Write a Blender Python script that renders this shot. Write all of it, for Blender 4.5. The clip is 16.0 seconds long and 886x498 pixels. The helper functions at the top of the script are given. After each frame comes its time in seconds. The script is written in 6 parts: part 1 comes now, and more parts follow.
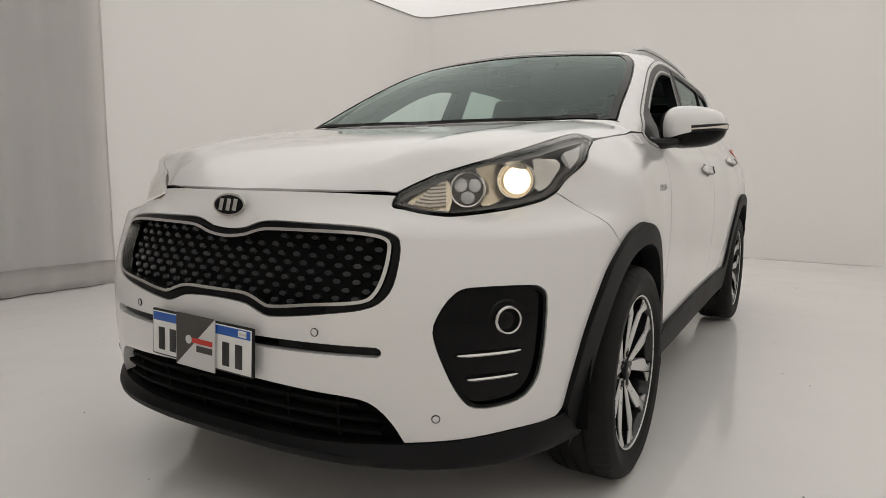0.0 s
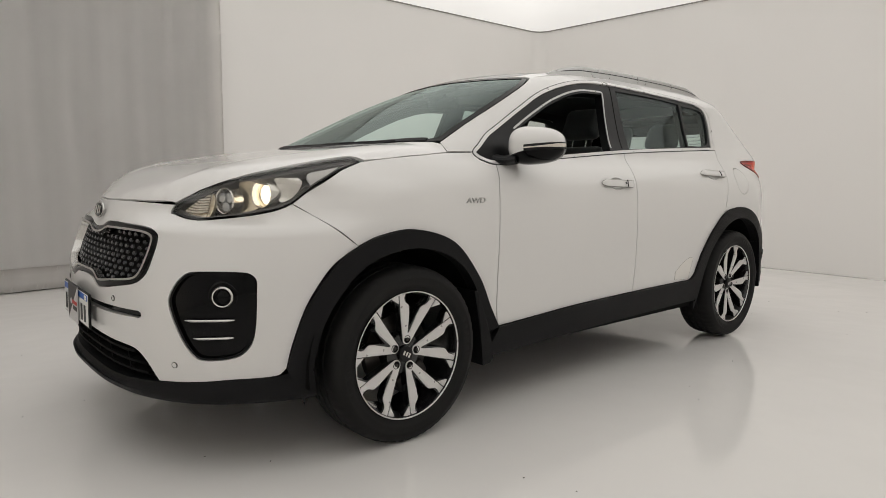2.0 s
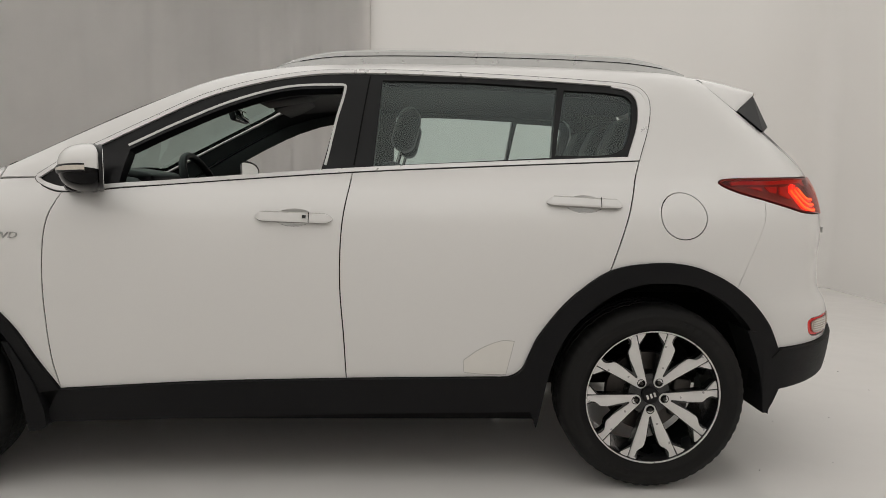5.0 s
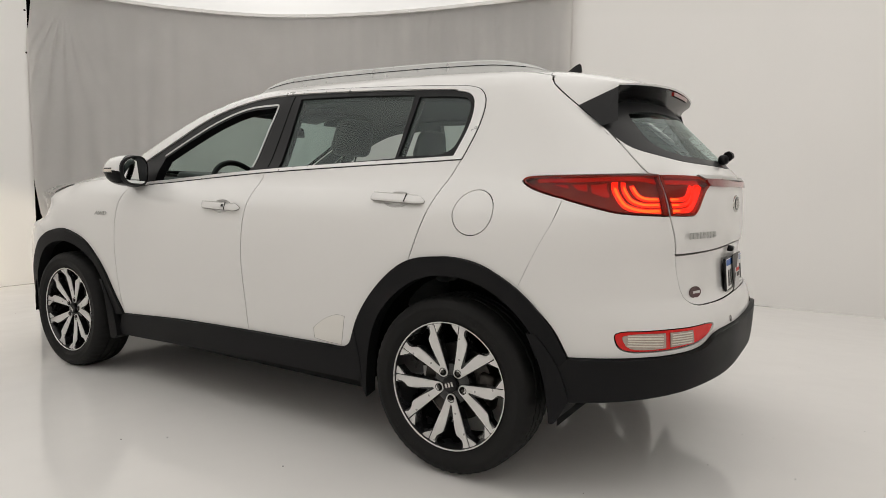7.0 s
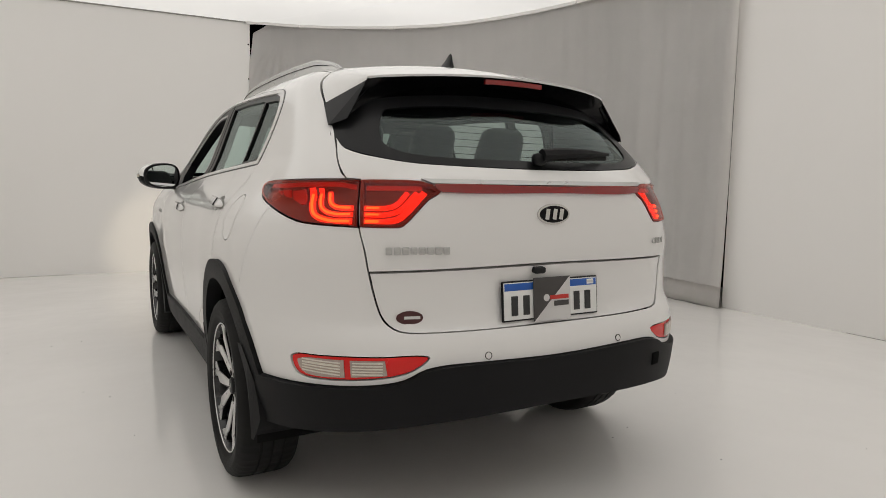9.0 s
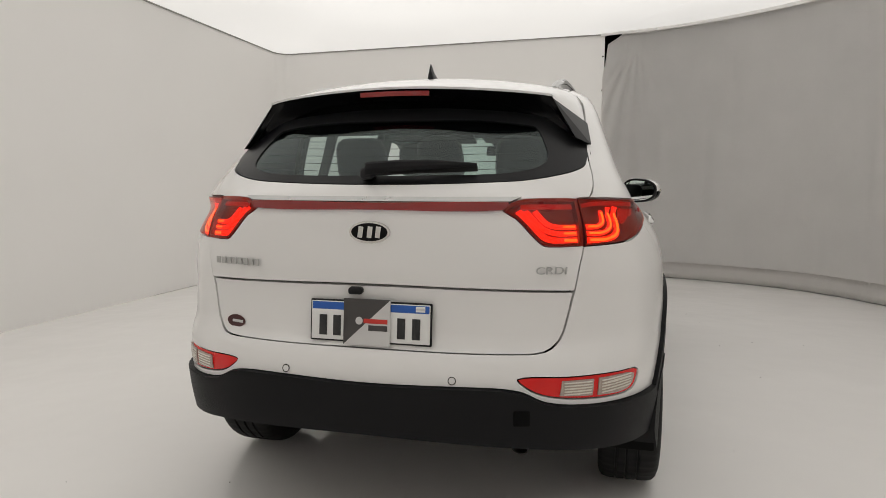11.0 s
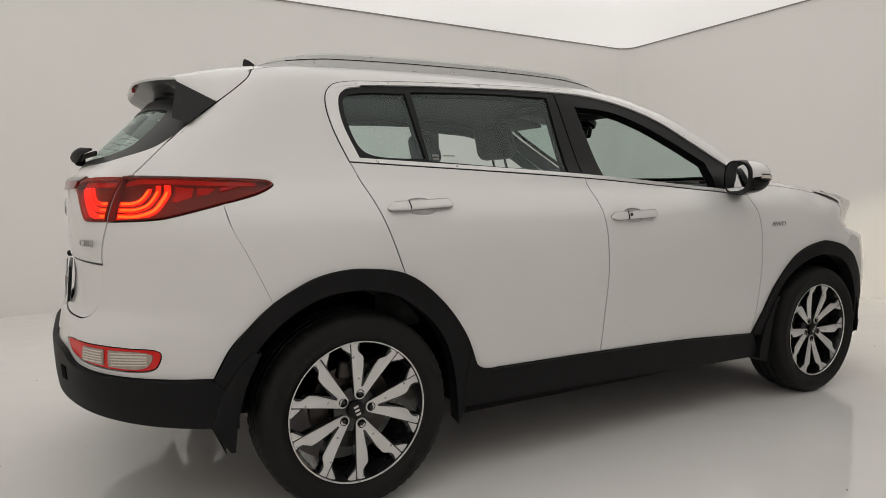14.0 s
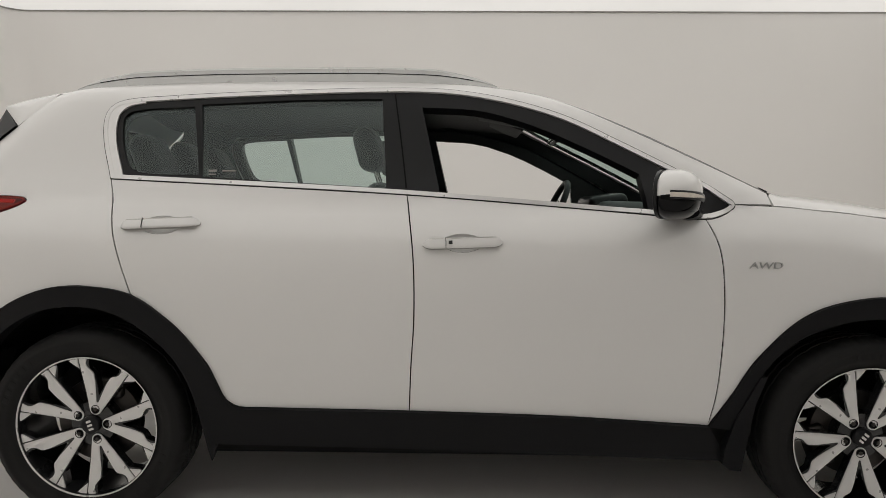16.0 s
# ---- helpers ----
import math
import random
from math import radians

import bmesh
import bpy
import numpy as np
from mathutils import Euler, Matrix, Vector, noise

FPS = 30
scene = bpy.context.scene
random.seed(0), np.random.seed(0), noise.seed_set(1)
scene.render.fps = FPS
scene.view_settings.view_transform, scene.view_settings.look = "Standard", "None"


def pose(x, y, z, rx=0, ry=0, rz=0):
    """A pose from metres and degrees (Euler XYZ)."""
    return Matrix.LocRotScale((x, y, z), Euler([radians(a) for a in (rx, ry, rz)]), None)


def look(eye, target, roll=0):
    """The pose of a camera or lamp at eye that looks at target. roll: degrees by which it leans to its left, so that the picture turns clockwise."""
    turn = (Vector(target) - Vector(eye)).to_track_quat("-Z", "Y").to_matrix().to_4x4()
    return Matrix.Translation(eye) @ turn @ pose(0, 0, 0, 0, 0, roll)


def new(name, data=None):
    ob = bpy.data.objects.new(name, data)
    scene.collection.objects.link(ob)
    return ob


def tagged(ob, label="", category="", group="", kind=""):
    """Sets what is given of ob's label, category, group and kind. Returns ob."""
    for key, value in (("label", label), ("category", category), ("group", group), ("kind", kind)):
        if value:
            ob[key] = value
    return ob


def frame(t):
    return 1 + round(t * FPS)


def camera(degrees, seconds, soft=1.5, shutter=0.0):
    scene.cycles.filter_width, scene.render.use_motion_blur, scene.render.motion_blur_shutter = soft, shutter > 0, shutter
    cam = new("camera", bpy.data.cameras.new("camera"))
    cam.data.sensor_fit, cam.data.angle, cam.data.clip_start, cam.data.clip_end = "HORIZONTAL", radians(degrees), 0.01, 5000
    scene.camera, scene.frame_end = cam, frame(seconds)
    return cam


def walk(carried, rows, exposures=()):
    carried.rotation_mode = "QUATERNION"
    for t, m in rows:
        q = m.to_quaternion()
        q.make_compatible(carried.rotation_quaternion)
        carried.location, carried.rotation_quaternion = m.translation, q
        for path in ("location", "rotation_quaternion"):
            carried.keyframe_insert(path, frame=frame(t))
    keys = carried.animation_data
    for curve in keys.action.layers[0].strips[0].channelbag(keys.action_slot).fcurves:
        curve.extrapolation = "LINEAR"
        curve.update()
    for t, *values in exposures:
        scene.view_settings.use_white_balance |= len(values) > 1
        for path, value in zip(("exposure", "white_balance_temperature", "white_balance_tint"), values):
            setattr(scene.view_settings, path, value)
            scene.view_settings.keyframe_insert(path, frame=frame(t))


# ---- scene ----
from mathutils.geometry import delaunay_2d_cdt

cam = camera(68.8, 16.0, soft=.5)
# car frame: x ahead, y to the car's left, z up, origin on the floor midway between the axles
# the clip's camera sets its own exposure on the way
EXPOSURES = [(0, 0.73), (0.5, 0.74), (1, 0.79), (1.5, 1.09), (2, 0.79), (2.5, 0.74), (3.5, 0.66), (6, 0.75), (6.5, 0.71), (7, 0.92), (7.5, 0.87), (8.5, 0.74), (11, 0.77), (12.5, 0.76), (14.5, 0.67), (16, 0.66)]
PATH = [
    (0, (3.411, 1.399, 0.98), (1.7, 0.392, 0.744), 0.5),
    (0.5, (3.62, 1.875, 0.968), (1.975, 0.755, 0.769), 0.8),
    (1, (3.629, 2.315, 0.984), (2.042, 1.111, 0.798), 0.6),
    (1.5, (3.339, 2.619, 0.95), (1.865, 1.281, 0.754), 0.6),
    (2, (2.835, 2.82, 1.024), (1.531, 1.319, 0.804), 0.5),
    (2.5, (2.271, 2.963, 1.029), (1.049, 1.394, 0.818), 0.6),
    (3, (1.685, 3.022, 1.025), (0.625, 1.338, 0.823), 0.5),
    (3.5, (1.116, 3.105, 1.046), (0.176, 1.353, 0.829), 0.8),
    (6, (-1.541, 3.186, 1.156), (-0.937, 1.289, 0.965), 0.7),
    (6.5, (-2.077, 3.086, 1.103), (-1.248, 1.272, 0.953), 1.2),
    (7, (-2.595, 2.952, 1.111), (-1.537, 1.266, 0.918), 0.9),
    (7.5, (-3.041, 2.693, 1.07), (-1.793, 1.141, 0.884), 1.1),
    (8, (-3.458, 2.373, 1.091), (-2.07, 0.946, 0.89), 1.0),
    (8.5, (-3.721, 1.893, 1.13), (-2.167, 0.652, 0.92), 1.0),
    (11, (-4.059, -0.714, 1.204), (-2.131, -0.219, 1.006), 0.1),
    (11.5, (-3.94, -1.196, 1.184), (-2.108, -0.423, 0.972), -0.0),
    (12, (-3.731, -1.654, 1.179), (-2.012, -0.654, 0.968), -0.1),
    (12.5, (-3.442, -2.122, 1.166), (-1.835, -0.95, 0.962), -0.2),
    (13, (-3.074, -2.467, 1.158), (-1.665, -1.063, 0.949), -0.2),
    (13.5, (-2.648, -2.779, 1.18), (-1.469, -1.177, 0.966), 0.0),
    (14, (-2.138, -2.945, 1.112), (-1.168, -1.205, 0.932), -0.4),
    (14.5, (-1.62, -3.036, 1.116), (-0.831, -1.207, 0.934), 0.2),
    (15, (-1.101, -3.058, 1.13), (-0.655, -1.117, 0.954), 0.2),
    (15.5, (-0.552, -3.081, 1.162), (-0.355, -1.098, 0.991), 0.1),
    (16, (-0.039, -3.062, 1.157), (-0.093, -1.069, 0.995), 0.2),
]
walk(cam, [(t, look(eye, target, roll)) for t, eye, target, roll in PATH],
     exposures=EXPOSURES)

# ---- world, lights, exposure ----
world = bpy.data.worlds.new("world")
scene.world = world
world.use_nodes = True
world.node_tree.nodes["Background"].inputs[0].default_value = (1.0, .97, .93, 1)
world.node_tree.nodes["Background"].inputs[1].default_value = 0.02
CEILING_GLOW = 0.385


# ---- materials ----
def material(name, color, rough=.5, metal=0.0, vary=.06, scale=6.0, rvary=.08, bump=0.0, bscale=300.0, coat=0.0, spec=.5, emit=0.0, sheen=0.0):
    m = bpy.data.materials.new(name)
    m.use_nodes = True
    nt = m.node_tree
    b = nt.nodes["Principled BSDF"]
    tc = nt.nodes.new("ShaderNodeTexCoord")
    big = nt.nodes.new("ShaderNodeTexNoise")
    big.inputs["Scale"].default_value, big.inputs["Detail"].default_value = scale, 5
    nt.links.new(tc.outputs["Object"], big.inputs["Vector"])
    ramp = nt.nodes.new("ShaderNodeMix")
    ramp.data_type = "RGBA"
    ramp.inputs["A"].default_value = (*[max(0, c * (1 - vary)) for c in color], 1)
    ramp.inputs["B"].default_value = (*[min(1, c * (1 + vary)) for c in color], 1)
    nt.links.new(big.outputs["Fac"], ramp.inputs["Factor"])
    nt.links.new(ramp.outputs["Result"], b.inputs["Base Color"])
    fine = nt.nodes.new("ShaderNodeTexNoise")
    fine.inputs["Scale"].default_value, fine.inputs["Detail"].default_value = bscale, 3
    nt.links.new(tc.outputs["Object"], fine.inputs["Vector"])
    mr = nt.nodes.new("ShaderNodeMapRange")
    mr.inputs["To Min"].default_value, mr.inputs["To Max"].default_value = max(.02, rough - rvary), min(1, rough + rvary)
    nt.links.new(big.outputs["Fac"], mr.inputs["Value"])
    nt.links.new(mr.outputs["Result"], b.inputs["Roughness"])
    if bump:
        bp = nt.nodes.new("ShaderNodeBump")
        bp.inputs["Strength"].default_value, bp.inputs["Distance"].default_value = bump, .002
        nt.links.new(fine.outputs["Fac"], bp.inputs["Height"])
        nt.links.new(bp.outputs["Normal"], b.inputs["Normal"])
    b.inputs["Metallic"].default_value = metal
    b.inputs["Coat Weight"].default_value, b.inputs["Coat Roughness"].default_value = coat, .04
    b.inputs["Specular IOR Level"].default_value = spec
    b.inputs["Sheen Weight"].default_value = sheen
    if emit:
        b.inputs["Emission Color"].default_value = (*color, 1)
        b.inputs["Emission Strength"].default_value = emit
    return m


def pane_material(name, tint, rough=.004, ior=1.45, sheen=(1, 1, 1)):
    """A thin pane: tinted, clear through, glossy by Fresnel."""
    m = bpy.data.materials.new(name)
    m.use_nodes = True
    nt = m.node_tree
    nt.nodes.remove(nt.nodes["Principled BSDF"])
    out = nt.nodes["Material Output"]
    clear, gloss, mix, face, p5, fr = (nt.nodes.new("ShaderNode" + k) for k in ("BsdfTransparent", "BsdfGlossy", "MixShader", "LayerWeight", "Math", "MapRange"))
    clear.inputs["Color"].default_value = (*tint, 1)
    gloss.inputs["Roughness"].default_value = rough
    gloss.inputs["Color"].default_value = (*sheen, 1)
    # Schlick's gloss, the same from both sides of the pane
    face.inputs["Blend"].default_value = .5
    p5.operation = "POWER"
    p5.inputs[1].default_value = 5.2
    fr.inputs["To Min"].default_value, fr.inputs["To Max"].default_value = ((ior - 1) / (ior + 1)) ** 2 * 1.5, .72
    nt.links.new(face.outputs["Facing"], p5.inputs[0])
    nt.links.new(p5.outputs[0], fr.inputs["Value"])
    nt.links.new(fr.outputs[0], mix.inputs[0])
    nt.links.new(clear.outputs[0], mix.inputs[1])
    nt.links.new(gloss.outputs[0], mix.inputs[2])
    nt.links.new(mix.outputs[0], out.inputs["Surface"])
    return m


PAINT = material("white_paint", (.80, .79, .775), .34, vary=.012, scale=3, rvary=.03, coat=1.0, spec=.4)
BLACK_PLASTIC = material("grained_black_plastic", (.0065, .0065, .0073), .55, vary=.25, bump=.35, bscale=700, spec=.18)
GLOSS_BLACK = material("gloss_black", (.002, .002, .0025), .07, vary=.1, rvary=.02, spec=.17)
GRILLE_GREY = material("grille_lozenge_black", (.011, .012, .0145), .24, vary=.3, spec=.5)
RECESS_BLACK = material("bolt_hole_black", (.003, .003, .003), .6, vary=.2, spec=.1)
SATIN_BLACK = material("satin_black", (.007, .007, .0078), .35, vary=.2, rvary=.06, spec=.25)
HOLLOW_BLACK = material("hollow_black", (.0025, .0025, .003), .20, vary=.2, spec=.16)
DARK = material("dark_liner", (.006, .006, .006), .85, vary=.3, spec=.1)
CHROME = material("satin_chrome", (.62, .61, .59), .2, metal=1.0, vary=.04, rvary=.04)
ALU = material("brushed_aluminium", (.50, .50, .49), .30, metal=.9, vary=.08, scale=30)
SILVER = material("machined_silver", (.72, .71, .70), .30, metal=.55, vary=.05, scale=25, bump=.05, bscale=900)
RIM_BLACK = material("rim_dark_paint", (.011, .011, .012), .26, vary=.2, coat=.3)
RUBBER = material("tyre_rubber", (.0072, .0070, .0068), .68, vary=.35, scale=14, bump=.25, bscale=500, spec=.28)
STEEL = material("brake_steel", (.07, .064, .06), .45, metal=.9, vary=.2, scale=20)
PANE_CLEAR = pane_material("windscreen_glass", (.62, .76, .72), .004, 1.42, (.86, 1.0, .97))
PANE_TINT = pane_material("side_glass", (.76, .84, .82), .004, 1.5, (.88, 1.0, .98))
PANE_REAR = pane_material("rear_glass", (.70, .79, .77), .004, 1.5, (.88, 1.0, .98))
LENS_CLEAR = pane_material("lamp_lens_clear", (.93, .93, .92))
LENS_RED = pane_material("lamp_lens_red", (.95, .30, .16), .03, 1.3)
RED_HOUSING = material("red_lamp_housing", (.13, .004, .004), .3, vary=.2, coat=.5)
RED_PLASTIC = material("red_reflector", (.24, .007, .006), .2, vary=.15, coat=.6)
RED_GLOW = material("red_led_glow", (1.0, .035, .015), .4, emit=.95)
RED_SOFT = material("red_lit_plastic", (.42, .010, .009), .3, vary=.12, coat=.3, emit=.16)
RED_BRIGHT = material("bright_red_reflector", (.74, .012, .010), .25, vary=.15, coat=.2, spec=.35)
AMBER_GLOW = material("orange_led_core", (1.0, .34, .05), .4, emit=1.15)
# faint emission stands in for bulb light caught by the chrome bowl
BOWL_GLOW = material("bowl_with_bulb_glow", (.86, .74, .56), .25, metal=.6, vary=.15, scale=60, emit=.12)
LAMP_GREY = material("smoked_lamp_housing", (.055, .050, .046), .3, vary=.2, coat=.4)
# silver tinted warm, so the bulb's light on the link is in the colour
WARM_TINT = material("warm_tinted_lamp_silver", (.80, .69, .52), .24, metal=.7, vary=.22, scale=70, bump=.12, bscale=120)
DRL_CELL = material("faceted_lamp_cell", (.78, .83, .86), .18, metal=.6, vary=.45, scale=160, bump=.6, bscale=420)
WARM_GLOW = material("warm_bulb_glow", (1.0, .88, .66), .4, emit=1.0)
REFLECTOR = material("lamp_reflector", (.82, .80, .76), .18, metal=.85, vary=.08, scale=40)
CLEAR_RIBS = material("ribbed_clear_lens", (.72, .66, .58), .25, vary=.15, scale=60, coat=.5)
CLEAR_DARK = material("ribbed_clear_cell", (.42, .34, .29), .2, vary=.35, scale=45, coat=.6)
MIRROR = material("mirror_glass", (.85, .87, .87), .02, metal=1.0, vary=.01, rvary=.01)
SEAT_CLOTH = material("dark_seat_cloth", (.036, .038, .040), .85, vary=.2, scale=40, bump=.3, bscale=900, sheen=.3)
TRIM_GREY = material("dark_grey_trim", (.050, .052, .053), .6, vary=.15, bump=.2, bscale=500)
PLATE_WHITE = material("plate_white", (.78, .78, .76), .4, vary=.05, scale=40)
PLATE_BLUE = material("plate_blue", (.015, .10, .42), .35, vary=.1, scale=40)
INK = material("black_ink", (.02, .02, .02), .5, vary=.6, scale=120)
CARD_DARK = material("card_charcoal", (.055, .050, .048), .55, vary=.08)
CARD_LIGHT = material("card_pale_grey", (.62, .61, .60), .55, vary=.05)
CARD_RED = material("card_red", (.55, .03, .02), .5, vary=.1)
MAROON = material("maroon_sticker", (.06, .012, .012), .35, vary=.1)
BLUE_TARP = material("blue_plastic", (.03, .09, .22), .5, vary=.3)

WALL = material("white_matte_wall", (.905, .888, .866), .75, vary=.02, scale=1.2, bump=.05, bscale=60)
CLOTH = material("white_curtain_cloth", (.95, .925, .90), .95, vary=.05, scale=2.2, bump=0)
HEM = material("curtain_hem_cloth", (.885, .855, .825), .95, vary=.06, scale=5)
# near-black colour that paints in the dark of unlit places
UNLIT_BLACK = material("unlit_space_black", (.006, .006, .006), .9, vary=.2, spec=.05)
FILM = material("stone_guard_film", (.80, .78, .74), .38, vary=.03, scale=20, coat=.4)
GRIT = material("dark_grit", (.09, .085, .08), .8, vary=.4, scale=200)
LINE = material("ceiling_edge_shadow_profile", (.30, .29, .27), .6, vary=.1)


def floor_material():
    m = material("white_epoxy_floor", (.875, .858, .836), .105, vary=.035, scale=.9, rvary=.06, spec=.6)
    nt = m.node_tree
    b = nt.nodes["Principled BSDF"]
    tc = nt.nodes.new("ShaderNodeTexCoord")
    # long soft waves of the poured coat, and scattered grit
    wave = nt.nodes.new("ShaderNodeTexNoise")
    wave.inputs["Scale"].default_value, wave.inputs["Detail"].default_value = 2.6, 2
    nt.links.new(tc.outputs["Object"], wave.inputs["Vector"])
    bp = nt.nodes.new("ShaderNodeBump")
    bp.inputs["Strength"].default_value, bp.inputs["Distance"].default_value = .18, .02
    nt.links.new(wave.outputs["Fac"], bp.inputs["Height"])
    nt.links.new(bp.outputs["Normal"], b.inputs["Normal"])
    return m


FLOOR = floor_material()


def ceiling_material():
    """A stretched membrane lit from behind."""
    m = bpy.data.materials.new("lit_ceiling_membrane")
    m.use_nodes = True
    nt = m.node_tree
    b = nt.nodes["Principled BSDF"]
    b.inputs["Base Color"].default_value = (.55, .545, .53, 1)
    b.inputs["Roughness"].default_value = .5
    # the lamps above it stand in the middle, so that the membrane glows less towards its rim
    tc, no, mr, st, ln, fall, mul = (nt.nodes.new("ShaderNode" + k) for k in ("TexCoord", "TexNoise", "MapRange", "VectorMath", "VectorMath", "MapRange", "Math"))
    st.operation, ln.operation, mul.operation, fall.interpolation_type = "MULTIPLY", "ABSOLUTE", "MULTIPLY", "SMOOTHSTEP"
    st.inputs[1].default_value = (1 / 4.9, 1 / 4.0, 0)
    nt.links.new(tc.outputs["Object"], st.inputs[0])
    nt.links.new(st.outputs[0], ln.inputs[0])
    axes, far = nt.nodes.new("ShaderNodeSeparateXYZ"), nt.nodes.new("ShaderNodeMath")
    far.operation = "MAXIMUM"
    nt.links.new(ln.outputs[0], axes.inputs[0])
    nt.links.new(axes.outputs["X"], far.inputs[0])
    nt.links.new(axes.outputs["Y"], far.inputs[1])
    nt.links.new(far.outputs[0], fall.inputs["Value"])
    fall.inputs["From Min"].default_value, fall.inputs["From Max"].default_value = .45, 1.02
    fall.inputs["To Min"].default_value, fall.inputs["To Max"].default_value = 1.08, .84
    nt.links.new(fall.outputs["Result"], mul.inputs[0])
    nt.links.new(mr.outputs["Result"], mul.inputs[1])
    no.inputs["Scale"].default_value, no.inputs["Detail"].default_value = .55, 1
    mr.inputs["To Min"].default_value, mr.inputs["To Max"].default_value = CEILING_GLOW * .86, CEILING_GLOW * 1.14
    nt.links.new(tc.outputs["Object"], no.inputs["Vector"])
    nt.links.new(no.outputs["Fac"], mr.inputs["Value"])
    b.inputs["Emission Color"].default_value = (1.0, .975, .94, 1)
    nt.links.new(mul.outputs[0], b.inputs["Emission Strength"])
    return m


CEILING = ceiling_material()


# ---- mesh helpers ----
def part(name, bm, mat, parent=None, label="", smooth=True, sharp=35):
    """Links a bmesh as one mesh object under a thing or a part."""
    bm.normal_update()
    for f in bm.faces:
        f.smooth = smooth
    if smooth:
        for e in bm.edges:
            if len(e.link_faces) == 2 and e.calc_face_angle(0) > radians(sharp):
                e.smooth = False
    me = bpy.data.meshes.new(name)
    bm.to_mesh(me)
    bm.free()
    me.materials.append(mat)
    ob = new(name, me)
    if parent:
        ob.parent = parent
    if label:
        tagged(ob, label)
    return ob


def share(name, ob, parent, m):
    """Another object on the same mesh."""
    o = new(name, ob.data)
    o.parent, o.matrix_basis = parent, m
    return o


def rbox(bm, c, size, r=.02, rot=(0, 0, 0), seg=3, taper=1.0):
    """Adds a box with rounded edges; taper narrows its top."""
    t = bmesh.new()
    bmesh.ops.create_cube(t, size=1)
    for v in t.verts:
        k = taper if v.co.z > 0 else 1
        v.co = Vector((v.co.x * size[0] * k, v.co.y * size[1] * k, v.co.z * size[2]))
    bmesh.ops.bevel(t, geom=t.edges[:], offset=min(r, min(size) * .49), segments=seg, profile=.5, affect="EDGES")
    bmesh.ops.transform(t, matrix=pose(*c, *rot), verts=t.verts)
    join(bm, t)
    return bm


def join(bm, t):
    me = bpy.data.meshes.new("tmp")
    t.to_mesh(me)
    t.free()
    bm.from_mesh(me)
    bpy.data.meshes.remove(me)


def lathe(bm, profile, seg=48, m=Matrix(), closed=False):
    """Turns a profile of (radius, height) about the local z axis."""
    rings = []
    for r, h in profile:
        if r < 1e-5:
            rings.append([bm.verts.new(m @ Vector((0, 0, h)))] * seg)
        else:
            rings.append([bm.verts.new(m @ Vector((r * math.cos(2*math.pi*i/seg), r * math.sin(2*math.pi*i/seg), h))) for i in range(seg)])
    if closed:
        rings.append(rings[0])
    for a, b in zip(rings, rings[1:]):
        for i in range(seg):
            j = (i + 1) % seg
            q = list(dict.fromkeys((a[i], a[j], b[j], b[i])))
            if len(q) > 2:
                bm.faces.new(q)
    return bm


def prism(bm, pts, depth, m=Matrix(), bevel=0.0):
    """A flat outline (x, y) given depth along local z, from 0 up."""
    t = bmesh.new()
    lo = [t.verts.new((x, y, 0)) for x, y in pts]
    hi = [t.verts.new((x, y, depth)) for x, y in pts]
    t.faces.new(lo[::-1])
    top = t.faces.new(hi)
    n = len(pts)
    for i in range(n):
        t.faces.new((lo[i], lo[(i+1) % n], hi[(i+1) % n], hi[i]))
    bmesh.ops.recalc_face_normals(t, faces=t.faces)
    if bevel:
        bmesh.ops.bevel(t, geom=[e for e in top.edges], offset=bevel, segments=2, profile=.5, affect="EDGES")
    bmesh.ops.transform(t, matrix=m, verts=t.verts)
    join(bm, t)
    return bm


def sweep(bm, path, section, up=Vector((0, 0, 1)), scale=None):
    """Carries a section of (across, up) along a path of points and closes its ends."""
    rings = []
    n = len(path)
    for i, p in enumerate(path):
        p = Vector(p)
        d = (Vector(path[min(i+1, n-1)]) - Vector(path[max(i-1, 0)])).normalized()
        s = d.cross(up).normalized()
        u = s.cross(d).normalized()
        k = scale[i] if scale else 1
        rings.append([bm.verts.new(p + s * a * k + u * b * k) for a, b in section])
    k = len(section)
    for a, b in zip(rings, rings[1:]):
        for i in range(k):
            bm.faces.new((a[i], a[(i+1) % k], b[(i+1) % k], b[i]))
    bm.faces.new(rings[0][::-1])
    bm.faces.new(rings[-1])
    bmesh.ops.recalc_face_normals(bm, faces=bm.faces)
    return bm


def circle(r, n=12, sx=1.0, sy=1.0):
    return [(r * sx * math.cos(2*math.pi*i/n), r * sy * math.sin(2*math.pi*i/n)) for i in range(n)]


def catmull(pts, n):
    """Points on a smooth open curve through pts."""
    p = [Vector(q) for q in pts]
    p = [p[0] * 2 - p[1]] + p + [p[-1] * 2 - p[-2]]
    out = []
    for i in range(1, len(p) - 2):
        for k in range(n):
            t = k / n
            out.append(.5 * (2*p[i] + (p[i+1] - p[i-1]) * t + (2*p[i-1] - 5*p[i] + 4*p[i+1] - p[i+2]) * t*t + (3*p[i] - p[i-1] - 3*p[i+1] + p[i+2]) * t**3))
    return out + [p[-2]]


# ---- the studio ----
X0, X1, Y0, Y1 = -4.97, 4.8, -3.95, 4.05        # inner faces of the walls
WALL_END = -.6                                 # where the front wall stops and the curtain begins
CURTAIN = [(4.80, -.60), (4.86, -1.3), (4.56, -2.2), (4.0, -2.98), (3.2, -3.48), (2.2, -3.78), (1.1, -3.9), (.08, -3.89)]


def ceiling_z(x, y):
    return 3.17 - .0065 * x - .009 * y


